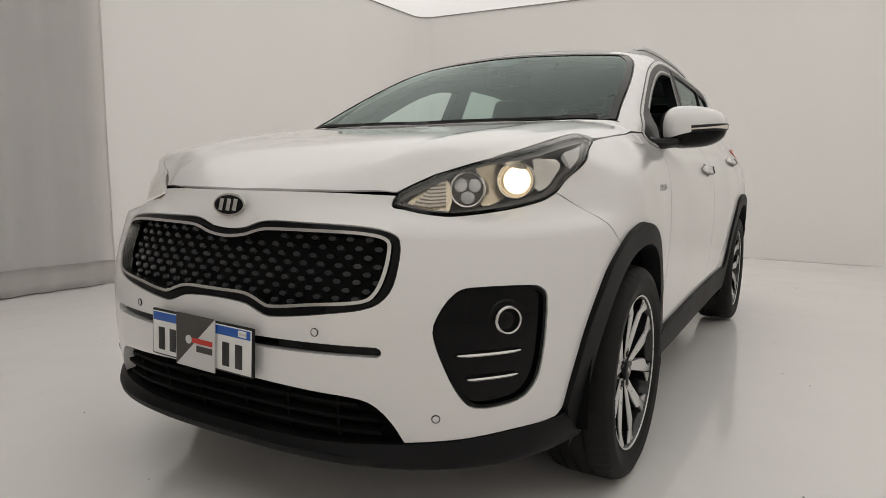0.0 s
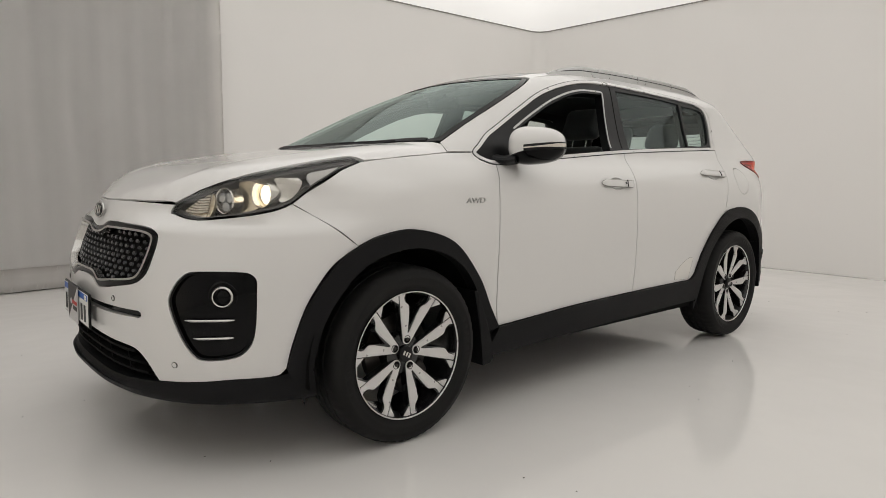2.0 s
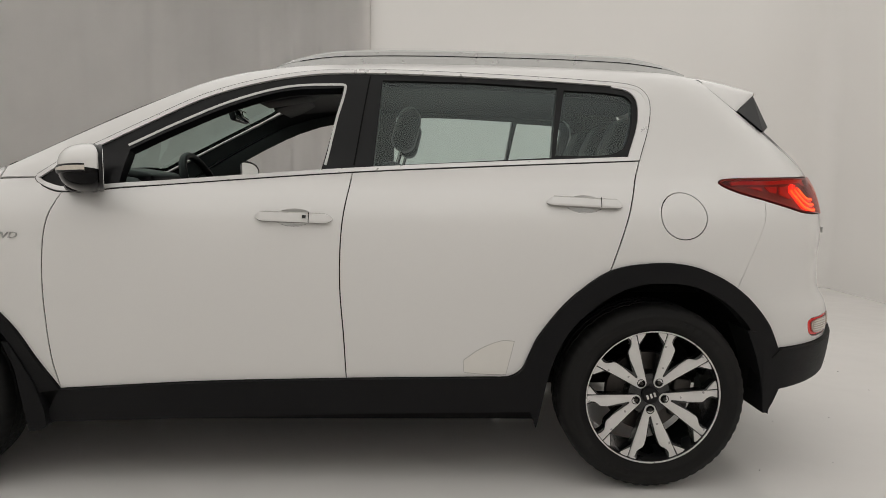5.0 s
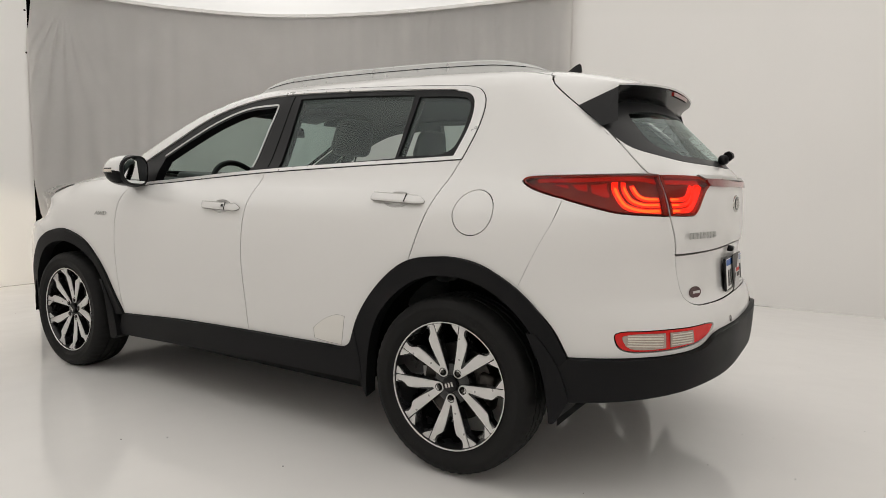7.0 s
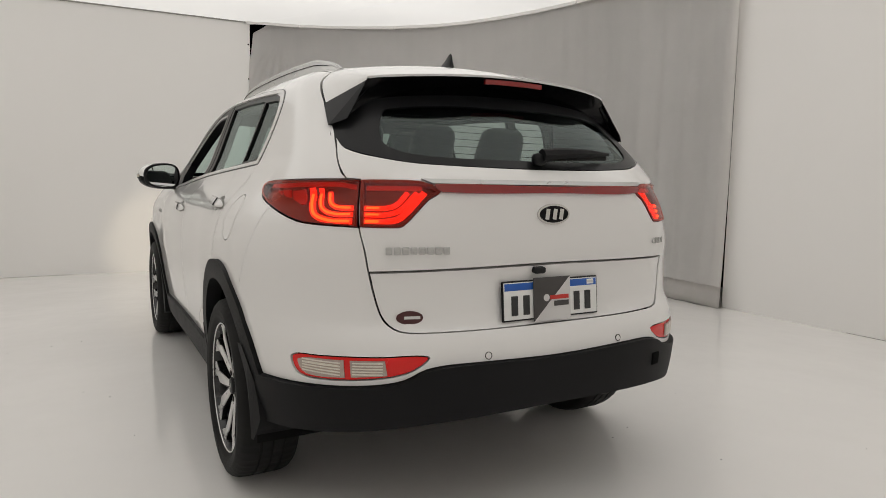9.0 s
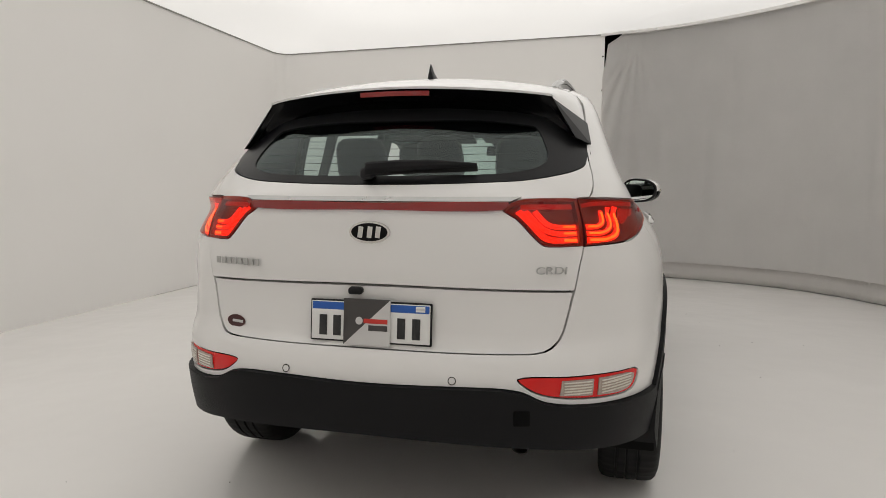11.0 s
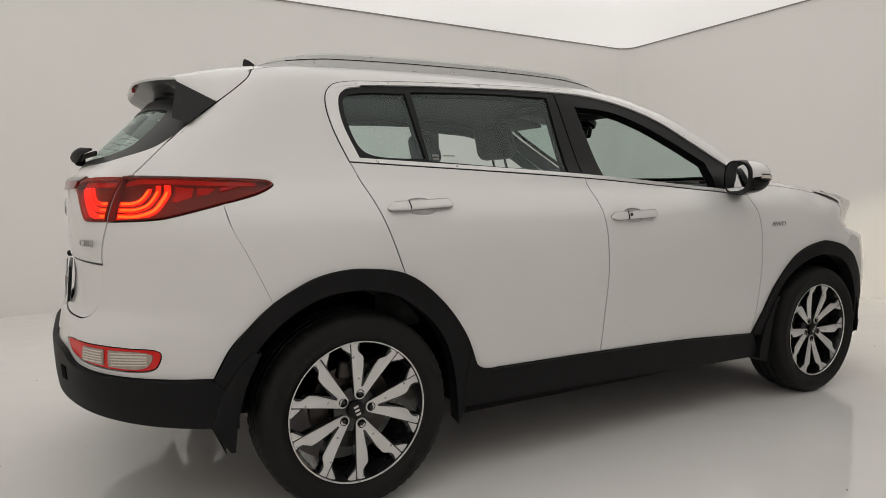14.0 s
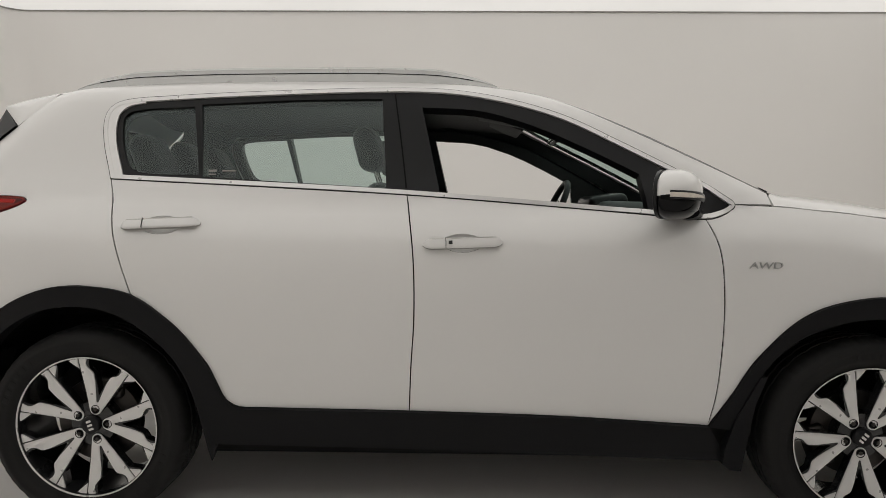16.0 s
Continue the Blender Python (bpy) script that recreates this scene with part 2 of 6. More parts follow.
def arch(k):
    """Rise of the ceiling's edge along the curtain, k from 0 to 1."""
    return .09 * max(0, math.sin(math.pi * k)) ** .6


def corner(cx, cy, r, a0, a1, n=8):
    return [(cx + r * math.cos(radians(a0 + (a1 - a0) * i / n)), cy + r * math.sin(radians(a0 + (a1 - a0) * i / n))) for i in range(n + 1)]


RC = .22
WALL_LINE = [(X1, WALL_END)] + corner(X1 - RC, Y1 - RC, RC, 0, 90) + corner(X0 + RC, Y1 - RC, RC, 90, 180) + corner(X0 + RC, Y0 + RC, RC, 180, 270) + [(.14, Y0)]


def build_studio():
    bm = bmesh.new()
    n = 40
    g = [[bm.verts.new((-7 + 14 * i / n, -7 + 14 * j / n, 0)) for j in range(n + 1)] for i in range(n + 1)]
    for i in range(n):
        for j in range(n):
            bm.faces.new((g[i][j], g[i+1][j], g[i+1][j+1], g[i][j+1]))
    tagged(part("floor", bm, FLOOR), "glossy white poured epoxy studio floor", "floor", kind="structure")
    # curving wall with thickness
    bm = bmesh.new()
    rows = []
    line = [Vector((x, y, 0)) for x, y in WALL_LINE]
    for i, p in enumerate(line):
        d = (line[min(i+1, len(line)-1)] - line[max(i-1, 0)]).normalized()
        o = p + Vector((d.y, -d.x, 0)) * .12
        zt = ceiling_z(p.x, p.y) + .05
        rows.append([bm.verts.new((p.x, p.y, 0)), bm.verts.new((p.x, p.y, zt)), bm.verts.new((o.x, o.y, zt)), bm.verts.new((o.x, o.y, 0))])
    for a, b in zip(rows, rows[1:]):
        for i in range(4):
            bm.faces.new((a[i], a[(i+1) % 4], b[(i+1) % 4], b[i]))
    bm.faces.new(rows[0]); bm.faces.new(rows[-1][::-1])
    bmesh.ops.recalc_face_normals(bm, faces=bm.faces)
    wall = part("wall_cyclorama", bm, WALL)
    tagged(wall, "seamless off-white studio wall with rounded corners", "wall", kind="structure")
    # lit membrane ceiling, its front corner cut along the curtain
    curve = [(p.x, p.y) for p in catmull([(x, y, 0) for x, y in CURTAIN], 6)]
    rim = WALL_LINE + curve[::-1]
    bm = bmesh.new()
    n_wall, n_curve = len(WALL_LINE), len(curve)
    lo = [bm.verts.new((x, y, ceiling_z(x, y) + (arch((i - n_wall) / (n_curve - 1)) if i >= n_wall else 0))) for i, (x, y) in enumerate(rim)]
    bmesh.ops.triangulate(bm, faces=[bm.faces.new(lo)])
    hi = bmesh.ops.extrude_face_region(bm, geom=bm.faces[:])
    bmesh.ops.translate(bm, vec=(0, 0, .06), verts=[v for v in hi["geom"] if isinstance(v, bmesh.types.BMVert)])
    bmesh.ops.recalc_face_normals(bm, faces=bm.faces)
    tagged(part("ceiling", bm, CEILING, smooth=False), "white stretched membrane ceiling glowing evenly", "ceiling", kind="structure")
    # dark shadow profile between wall and membrane
    bm = bmesh.new()
    mid = [(x * .9985, y * .9985, ceiling_z(x, y) - .006) for x, y in WALL_LINE]
    sweep(bm, mid, [(-.008, -.006), (.008, -.006), (.008, .006), (-.008, .006)])
    tagged(part("trim", bm, LINE), "thin grey shadow profile along the ceiling edge", "trim", kind="structure")
    # backing behind the curtain, its near-black colour standing in for unlit space
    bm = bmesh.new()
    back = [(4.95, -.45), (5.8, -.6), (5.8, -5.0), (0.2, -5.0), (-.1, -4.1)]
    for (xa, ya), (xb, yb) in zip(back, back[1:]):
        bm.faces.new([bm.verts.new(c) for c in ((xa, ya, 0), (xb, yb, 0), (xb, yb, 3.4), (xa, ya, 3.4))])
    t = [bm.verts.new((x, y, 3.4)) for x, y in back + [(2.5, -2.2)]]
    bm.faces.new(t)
    tagged(part("wall_backstage", bm, UNLIT_BLACK, smooth=False), "near-black backing painted as the unlit space behind the studio curtain", "wall", kind="structure")
    # white board that carries the curtain
    bm = bmesh.new()
    inner = [(x - .05, y + .05, ceiling_z(x, y) - .02 + arch(i / (n_curve - 1))) for i, (x, y) in enumerate(curve)]
    sweep(bm, inner, [(-.015, -.022), (.015, -.022), (.015, .016), (-.015, .016)])
    rail = part("curtain_rail", bm, WALL)
    tagged(rail, "off-white board along the curved ceiling edge", "curtain rail")
    for k in (6, 14, 22, 30, 38):
        bm = bmesh.new()
        x, y, z = inner[min(k, len(inner) - 1)]
        rbox(bm, (x - .006, y + .006, z - .003), (.03, .03, .040), .002, (0, 0, 20 + 2 * k))
        part("joint_cover", bm, WALL, rail)
    for z in (2.864, 2.433):
        bm = bmesh.new()
        lathe(bm, [(.011, 0), (.010, .003), (.006, .0045), (0, .005)], 14, pose(X1, WALL_END + .02, z, 0, -90, 0))
        part("screw", bm, STEEL, wall)
    # hairline joint at the wall's foot, broken where the coat bridges it
    rnd = random.Random(4)
    for i in range(len(line) - 1):
        a, b = line[i], line[i + 1]
        long = (b - a).length
        d = (b - a).normalized()
        inw = Vector((-d.y, d.x, 0)) * .001
        at = 0
        while at < long:
            piece = min(rnd.uniform(.25, 1.1), long - at)
            if rnd.random() < .62 and piece > .02:
                bm = bmesh.new()
                sweep(bm, [a + d * at + inw + Vector((0, 0, .0015)), a + d * (at + piece) + inw + Vector((0, 0, .0015))], [(-.003, -.001), (.003, -.001), (.003, .0015), (-.003, .0015)])
                part("floor_joint", bm, LINE, wall)
            at += piece + rnd.uniform(0, .15)


# how far the free edge stands off the wall's end, by height
EDGE_Z = (0, .06, .2, .37, .55, .76, 1.1, 2.6, 2.8, 3.1)
EDGE_SLIP = (-.13, .02, .10, .15, .10, .03, -.02, -.02, .015, .05)


def build_curtain():
    holder = new("curtain")
    tagged(holder, "heavy off-white studio curtain hanging to the floor on a curve", "curtain")
    path = catmull([(x, y, 0) for x, y in CURTAIN], 40)
    s = 0
    cols, hem = [], []
    bm, hb = bmesh.new(), bmesh.new()
    for i, p in enumerate(path):
        d = (path[min(i+1, len(path)-1)] - path[max(i-1, 0)]).normalized()
        nrm = Vector((d.y, -d.x, 0))
        s += (p - path[max(i-1, 0)]).length
        k = i / (len(path) - 1)
        amp = .003 + .013 * max(0, (k - .70) / .30)
        near = max(0, 1 - s / .45)                 # beside the front wall
        col, hc = [], []
        for j in range(49):
            v = j / 48
            sag = .012 + .12 * max(0, 1 - s / .22) ** .8
            z = .012 + v * (ceiling_z(p.x, p.y) + arch(k) - sag + .012 * math.sin(s * 2.3) * (1 - near) - .012)
            w = amp * (math.sin(s * 19 + 1.2 * math.sin(s * 3.1)) + .3 * math.sin(s * 41 + 2))
            w += (1 - near) * (.05 * noise.noise(Vector((s * .9, v * 1.6, 3))) + .012 * noise.noise(Vector((s * 5, v * 2.0, 8))))
            # pulls that fan out from where the cloth is tied at the top
            fan = math.atan2(s - .42, max(.05, 3.15 - z))
            w += .017 * math.sin(fan * 34 + 1.5 * noise.noise(Vector((s * 2, z, 5)))) * math.exp(-((s - .2) / .42) ** 2) * min(1, max(0, 3.05 - z) / .4) * min(1, s / .08 + .25)
            w += .006 * noise.noise(Vector((s * 7, z * 1.3, 1)))
            w -= .05 * (1 - v) ** 2 + .012 * near
            q = p + nrm * -w
            slip = float(np.interp(z, EDGE_Z, EDGE_SLIP))
            q += d * near * slip
            if z < .12:
                q += nrm * near * .10 * (1 - z / .12)
            col.append(bm.verts.new((q.x, q.y, z)))
            if j < 4:
                q2 = q + nrm * .006
                hc.append(hb.verts.new((q2.x, q2.y, z - .004)))
        cols.append(col); hem.append(hc)
    for b_, c_ in ((bm, cols), (hb, hem)):
        for a, b in zip(c_, c_[1:]):
            for j in range(len(a) - 1):
                b_.faces.new((a[j], b[j], b[j+1], a[j+1]))
        geo = bmesh.ops.solidify(b_, geom=b_.faces[:], thickness=.004)
    part("cloth", bm, CLOTH, holder, sharp=80)
    part("hem", hb, HEM, holder, "doubled hem that brushes the floor", sharp=80)
    # folded blue sheet behind the gap beside the front wall
    bm = bmesh.new()
    for k in range(5):
        rbox(bm, (4.99 + .01 * (k % 2), -.72, .12 + .09 * k), (.16, .12, .085), .02)
    tagged(part("blue_crate", bm, BLUE_TARP), "ribbed blue plastic crate half hidden behind the curtain", "crate")


build_studio()
build_curtain()


# ---- the car's surface ----
class Curve:
    """A smooth monotone curve through a few (a, b) points."""
    def __init__(self, *pts):
        p = np.array(pts, float); self.a, self.b = p[:, 0], p[:, 1]
        h = np.diff(self.a); s = np.diff(self.b) / h
        m = np.zeros(len(p)); m[0], m[-1] = s[0], s[-1]
        for i in range(1, len(s)):
            if s[i-1] * s[i] > 0:
                w1, w2 = 2*h[i] + h[i-1], h[i] + 2*h[i-1]
                m[i] = (w1 + w2) / (w1 / s[i-1] + w2 / s[i])
        self.m = m

    def __call__(self, v):
        v = np.clip(v, self.a[0], self.a[-1])
        i = np.clip(np.searchsorted(self.a, v, side="right") - 1, 0, len(self.a) - 2)
        h = self.a[i+1] - self.a[i]; t = (v - self.a[i]) / h
        return ((2*t**3 - 3*t**2 + 1) * self.b[i] + (t**3 - 2*t**2 + t) * h * self.m[i]
                + (3*t**2 - 2*t**3) * self.b[i+1] + (t**3 - t**2) * h * self.m[i+1])


# lower body: nose and tail on the centre line by height, top of bonnet and shoulder by length, section by height
NOSE = Curve((.18, 2.14), (.26, 2.20), (.36, 2.235), (.48, 2.242), (.62, 2.238), (.72, 2.215), (.83, 2.178), (.90, 2.168), (.94, 2.155), (1.0, 2.135), (1.05, 2.10), (1.12, 2.05), (1.3, 1.9))
TAIL = Curve((.22, -2.13), (.34, -2.205), (.5, -2.234), (.6, -2.237), (.66, -2.225), (.74, -2.182), (.84, -2.175), (.94, -2.185), (1.06, -2.184), (1.14, -2.178), (1.2, -2.14), (1.3, -2.05))
TOP = Curve((-2.25, 1.19), (-2.0, 1.235), (-1.7, 1.245), (-1.29, 1.235), (-.23, 1.185), (.6, 1.16), (.85, 1.16), (1.05, 1.178), (1.2, 1.165), (1.5, 1.124), (1.8, 1.078), (1.9, 1.053), (2.03, .999), (2.12, .951), (2.25, .84))
CROWN = Curve((-2.25, .06), (.6, .04), (1.05, .04), (1.5, .05), (1.8, .045), (2.0, .035), (2.25, .06))
SECT = Curve((.18, .84), (.3, .872), (.42, .889), (.6, .908), (.78, .918), (.9, .912), (1.0, .893), (1.08, .85), (1.135, .805), (1.17, .778), (1.3, .7))
FLARE = Curve((-2.3, -.02), (-1.9, .0), (-1.34, .012), (-.75, .0), (.5, -.004), (.95, -.012), (1.33, .008), (1.7, .003), (2.1, -.01))
# cabin: windscreen and rear window on the centre line by height, roof by length
SCREEN = Curve((1.0, 1.5), (1.17, 1.2), (1.28, .98), (1.38, .775), (1.48, .56), (1.56, .365), (1.61, .18), (1.66, -.3))
HATCH = Curve((1.0, -1.95), (1.1, -2.10), (1.16, -2.15), (1.2, -2.135), (1.3, -2.05), (1.4, -1.95), (1.5, -1.855), (1.58, -1.775), (1.66, -1.6))
ROOF = Curve((-2.3, 1.42), (-1.92, 1.55), (-1.6, 1.612), (-1.3, 1.632), (-.9, 1.645), (-.5, 1.648), (-.1, 1.638), (.15, 1.612), (.37, 1.562), (.6, 1.48), (1.2, 1.2))
SIDE = Curve((1.0, .84), (1.12, .80), (1.17, .785), (1.22, .757), (1.3, .725), (1.4, .69), (1.5, .657), (1.553, .637), (1.65, .58))


def rounded(d, length, n, m):
    """Half-width share at distance d behind a bowed end."""
    u = np.clip(1 - d / length, 0, 1)
    return np.clip(1 - u**n, 0, 1) ** (1 / m)


def smooth_step(v):
    v = np.clip(v, 0, 1)
    return v * v * (3 - 2 * v)


def half_width(x, z):
    """Half of the car's width at length x and height z: the one surface on which all panels lie."""
    x, z = np.asarray(x, float), np.asarray(z, float)
    s = SECT(z) + FLARE(x)
    fore = smooth_step((x - 1.1) / .4)                 # the bonnet lies flatter across than the tail
    s = s - .032 * smooth_step((x - 1.2) / .25) * smooth_step((z - .97) / .08)
    top = np.clip((TOP(x) - z) / (CROWN(x) * (1 - .03 * fore)), 0, 4)
    lid = (.93 - .01 * fore) * np.clip(top, 0, None) ** (.25 - .07 * fore)
    low = (s**-8.0 + np.maximum(lid, 1e-3)**-8.0) ** (-1/8)
    up = smooth_step((z - .83) / .07)
    ahead = NOSE(z) - x
    lamp = smooth_step((z - .955) / .085)                # bowed in plan under the lamps, squarer above them
    plan = rounded(ahead, .80, 2.0, 2.0) * (1 - lamp) + rounded(ahead, .75, 2.4, 3.1) * lamp
    low = low * (rounded(ahead + .01, .75, 2.6, 3.0) * (1 - up) + plan * up) * rounded(x - TAIL(z), .7, 2.4, 3.4)
    crown = .70 * (np.clip((ROOF(x) - z) / .08, 0, None)) ** .45
    g = (SIDE(z)**-10.0 + np.maximum(crown, 1e-3)**-10.0) ** (-1/10)
    g = g * rounded(SCREEN(z) - x, .15, 2.2, 3.0) * rounded(x - HATCH(z), .38, 2.2, 2.0)
    g = np.where(z < 1.0, 0, g)
    return np.maximum(low, g) - .0025


# ---- panels of the car ----
KDEG = .0155      # metres of arc to a degree on the ends of the car


def on_side(u, v):
    """Point on the car's left flank at length u and height v."""
    u, v = np.asarray(u, float), np.asarray(v, float)
    return np.stack([u, half_width(u, v), v], -1)


def on_end(sign):
    """Point on the front (1) or rear (-1) end at u degrees about an upright axis 1.2 m from the middle, at height v."""
    def f(u, v):
        a, v = np.radians(np.asarray(u, float)), np.asarray(v, float)
        lo, hi = np.zeros_like(a) + .01, np.zeros_like(a) + 1.3
        for _ in range(34):
            mid = (lo + hi) / 2
            x, y = sign * (1.2 + mid * np.cos(a)), mid * np.sin(a)
            ins = np.abs(y) < half_width(x, v)
            lo, hi = np.where(ins, mid, lo), np.where(ins, hi, mid)
        return np.stack([sign * (1.2 + lo * np.cos(a)), lo * np.sin(a), v], -1)
    return f


def on_top(u, v):
    """Point on the bonnet or roof at length u and side v."""
    u, v = np.asarray(u, float), np.asarray(v, float)
    lo, hi = np.zeros_like(u) + .8, np.zeros_like(u) + 1.75
    for z in np.arange(.80, 1.70, .012):
        ins = np.abs(v) < half_width(u, z + 0 * u)
        lo, hi = np.where(ins, z, lo), np.where(ins, z + .012, hi)
    for _ in range(14):
        mid = (lo + hi) / 2
        ins = np.abs(v) < half_width(u, mid)
        lo, hi = np.where(ins, mid, lo), np.where(ins, hi, mid)
    return np.stack([u, v, lo], -1)


FRONT, REAR = on_end(1), on_end(-1)


def scale_of(proj):
    return KDEG if proj in (FRONT, REAR) else 1.0


def loop(pts, proj, step, closed=True):
    """A dense outline from a few points; a third value 1 marks a sharp corner."""
    k = scale_of(proj)
    p = [Vector((q[0] * k, q[1])) for q in pts]
    hard = [len(q) > 2 and q[2] for q in pts]
    n = len(p)
    out = []
    for i in range(n if closed else n - 1):
        j = (i + 1) % n
        a, b = p[i], p[j]
        before = a * 2 - b if hard[i] or (not closed and i == 0) else p[i-1]
        after = b * 2 - a if hard[j] or (not closed and j == n-1) else p[(j + 1) % n]
        m = max(1, int((b - a).length / step + .5))
        l = (b - a).length + 1e-9
        ta = (b - before) * (l / ((b - a).length + (a - before).length + 1e-9))
        tb = (after - a) * (l / ((b - a).length + (after - b).length + 1e-9))
        bend = ta.angle(tb, 0.0)
        m = max(m, min(int(bend / .22 + .5), int(l / .006)))
        for s in range(m):
            t = s / m
            out.append((2*t**3 - 3*t**2 + 1) * a + (t**3 - 2*t**2 + t) * ta + (3*t**2 - 2*t**3) * b + (t**3 - t**2) * tb)
    if not closed:
        out.append(p[-1])
    return [(q.x, q.y) for q in out]


def shrink(pts, d):
    """Moves a closed outline inwards by d."""
    if not d:
        return pts
    a = np.array(pts)
    area = np.sum(a[:, 0] * np.roll(a[:, 1], -1) - np.roll(a[:, 0], -1) * a[:, 1])
    t = np.roll(a, -1, 0) - np.roll(a, 1, 0)
    t /= np.linalg.norm(t, axis=1)[:, None] + 1e-9
    nrm = np.stack([-t[:, 1], t[:, 0]], 1) * (1 if area > 0 else -1)
    return [tuple(q) for q in a + nrm * d]


def inside(poly, q):
    a = np.array(poly)
    b = np.roll(a, -1, 0)
    x, y = q[:, 0:1], q[:, 1:2]
    cross = (a[:, 1] > y) != (b[:, 1] > y)
    xi = (b[:, 0] - a[:, 0]) * (y - a[:, 1]) / (b[:, 1] - a[:, 1] + 1e-12) + a[:, 0]
    return (np.sum(cross & (x < xi), 1) % 2) == 1


def near(poly, q, d):
    a = np.array(poly)
    return np.min(np.hypot(q[:, 0:1] - a[:, 0], q[:, 1:2] - a[:, 1]), 1) < d


def sheet(outline, holes, proj, step, off=0.0, lip=.018, gap=0.0, flip=False, dense=False):
    """A bmesh lying on the car's surface inside an outline, with holes, its edges turned in by lip."""
    k = scale_of(proj)
    rims = [shrink(outline if dense else loop(outline, proj, step), gap)] + [shrink(h if dense else loop(h, proj, step), -gap) for h in holes]
    verts = [p for r in rims for p in r]
    edges = []
    base = 0
    for r in rims:
        edges += [(base + i, base + (i + 1) % len(r)) for i in range(len(r))]
        base += len(r)
    lo, hi = np.min(rims[0], 0), np.max(rims[0], 0)
    gx, gy = np.meshgrid(np.arange(lo[0] + step / 2, hi[0], step), np.arange(lo[1] + step / 2, hi[1], step))
    q = np.stack([gx.ravel(), gy.ravel()], 1)
    if len(q):
        ok = inside(rims[0], q)
        for r in rims[1:]:
            ok &= ~inside(r, q)
        for r in rims:
            ok &= ~near(r, q, step * .55)
        verts += [tuple(v) for v in q[ok]]
    vo, _, fo, *_ = delaunay_2d_cdt([Vector(v) for v in verts], edges, [], 0, 1e-6)
    v2 = np.array([tuple(v) for v in vo])
    f = np.array([tuple(t) for t in fo])
    c = v2[f].mean(1)
    ok = inside(rims[0], c)
    for r in rims[1:]:
        ok &= ~inside(r, c)
    f = f[ok]
    p = proj(v2[:, 0] / k, v2[:, 1])
    # vertex normals from the triangles
    fn = np.cross(p[f[:, 1]] - p[f[:, 0]], p[f[:, 2]] - p[f[:, 0]])
    mean = fn.sum(0)
    want = {on_side: (0, 1, 0), on_top: (0, 0, 1), FRONT: (1, .2, 0), REAR: (-1, .2, 0)}[proj]
    if np.dot(mean, want) < 0:
        f, fn = f[:, ::-1], -fn
    vn = np.zeros_like(p)
    for i in range(3):
        np.add.at(vn, f[:, i], fn)
    vn /= np.linalg.norm(vn, axis=1)[:, None] + 1e-12
    p = p + vn * off
    if flip:
        p = p * (1, -1, 1); vn = vn * (1, -1, 1); f = f[:, ::-1]
    bm = bmesh.new()
    used = sorted(set(f.ravel().tolist()))
    bv = {i: bm.verts.new(p[i]) for i in used}
    for t in f:
        bm.faces.new([bv[i] for i in t])
    if lip:
        inner = {}
        back = {b: i for i, b in bv.items()}
        rim = [e for e in bm.edges if len(e.link_faces) == 1]
        for e in rim:
            a, b = e.verts
            for v in (a, b):
                if v not in inner:
                    i = back[v]
                    inner[v] = bm.verts.new(p[i] - vn[i] * lip)
            fl = e.link_loops[0]
            order = (b, a) if fl.vert is a else (a, b)
            bm.faces.new((order[0], order[1], inner[order[1]], inner[order[0]]))
            e.smooth = False
    return bm


def panel(name, parent, mat, outline, holes=(), proj=on_side, step=.03, off=0.0, lip=.018, gap=.0, label="", both=True, dense=False):
    """A panel, and its mirror image on the other side where both is set. Returns the objects."""
    obs = []
    parents = parent if isinstance(parent, (list, tuple)) else (parent, parent)
    for k, flip in enumerate((False, True) if both else (False,)):
        obs.append(part(name, sheet(outline, holes, proj, step, off, lip, gap, flip, dense), mat, parents[k], label, sharp=50))
    return obs


def mirrored(pts):
    """Both halves of an outline given from the middle out and back to the middle, on an end or the top."""
    a = [tuple(p) for p in pts]
    return a + [(-p[0], *p[1:]) for p in a[::-1] if abs(p[0]) > 1e-6]


def mirrored_top(pts):
    a = [tuple(p) for p in pts]
    return a + [(p[0], -p[1], *p[2:]) for p in a[::-1] if abs(p[1]) > 1e-6]


def ribbon(path, width, proj, step):
    """A narrow closed outline along an open path, already dense."""
    p = np.array(loop(path, proj, step, closed=False))
    t = np.gradient(p, axis=0)
    t /= np.linalg.norm(t, axis=1)[:, None] + 1e-9
    nrm = np.stack([-t[:, 1], t[:, 0]], 1) * width / 2
    return [tuple(q) for q in np.concatenate([p + nrm, (p - nrm)[::-1]])]


def mount(proj, u, v, off=0.0, flip=False):
    """A pose on the car's surface: local z outwards, local x level, local y up."""
    p = proj(np.array([u]), np.array([v]))[0]
    e = .002 / (KDEG if scale_of(proj) != 1 else 1)
    a = proj(np.array([u + e, u - e]), np.array([v, v]))
    b = proj(np.array([u, u]), np.array([v + .002, v - .002]))
    n = Vector(np.cross(a[0] - a[1], b[0] - b[1])).normalized()
    if n.dot(Vector({on_side: (0, 1, 0), on_top: (0, 0, 1), FRONT: (1, 0, 0), REAR: (-1, 0, 0)}[proj])) < 0:
        n = -n
    p = Vector(p)
    if flip:
        n.y, p.y = -n.y, -p.y
    xx = (Vector((0, 0, 1)).cross(n) if abs(n.z) < .95 else Vector((0, 1, 0))).normalized()
    yy = n.cross(xx)
    m = Matrix((xx, yy, n)).transposed().to_4x4()
    return Matrix.Translation(p + n * off) @ m


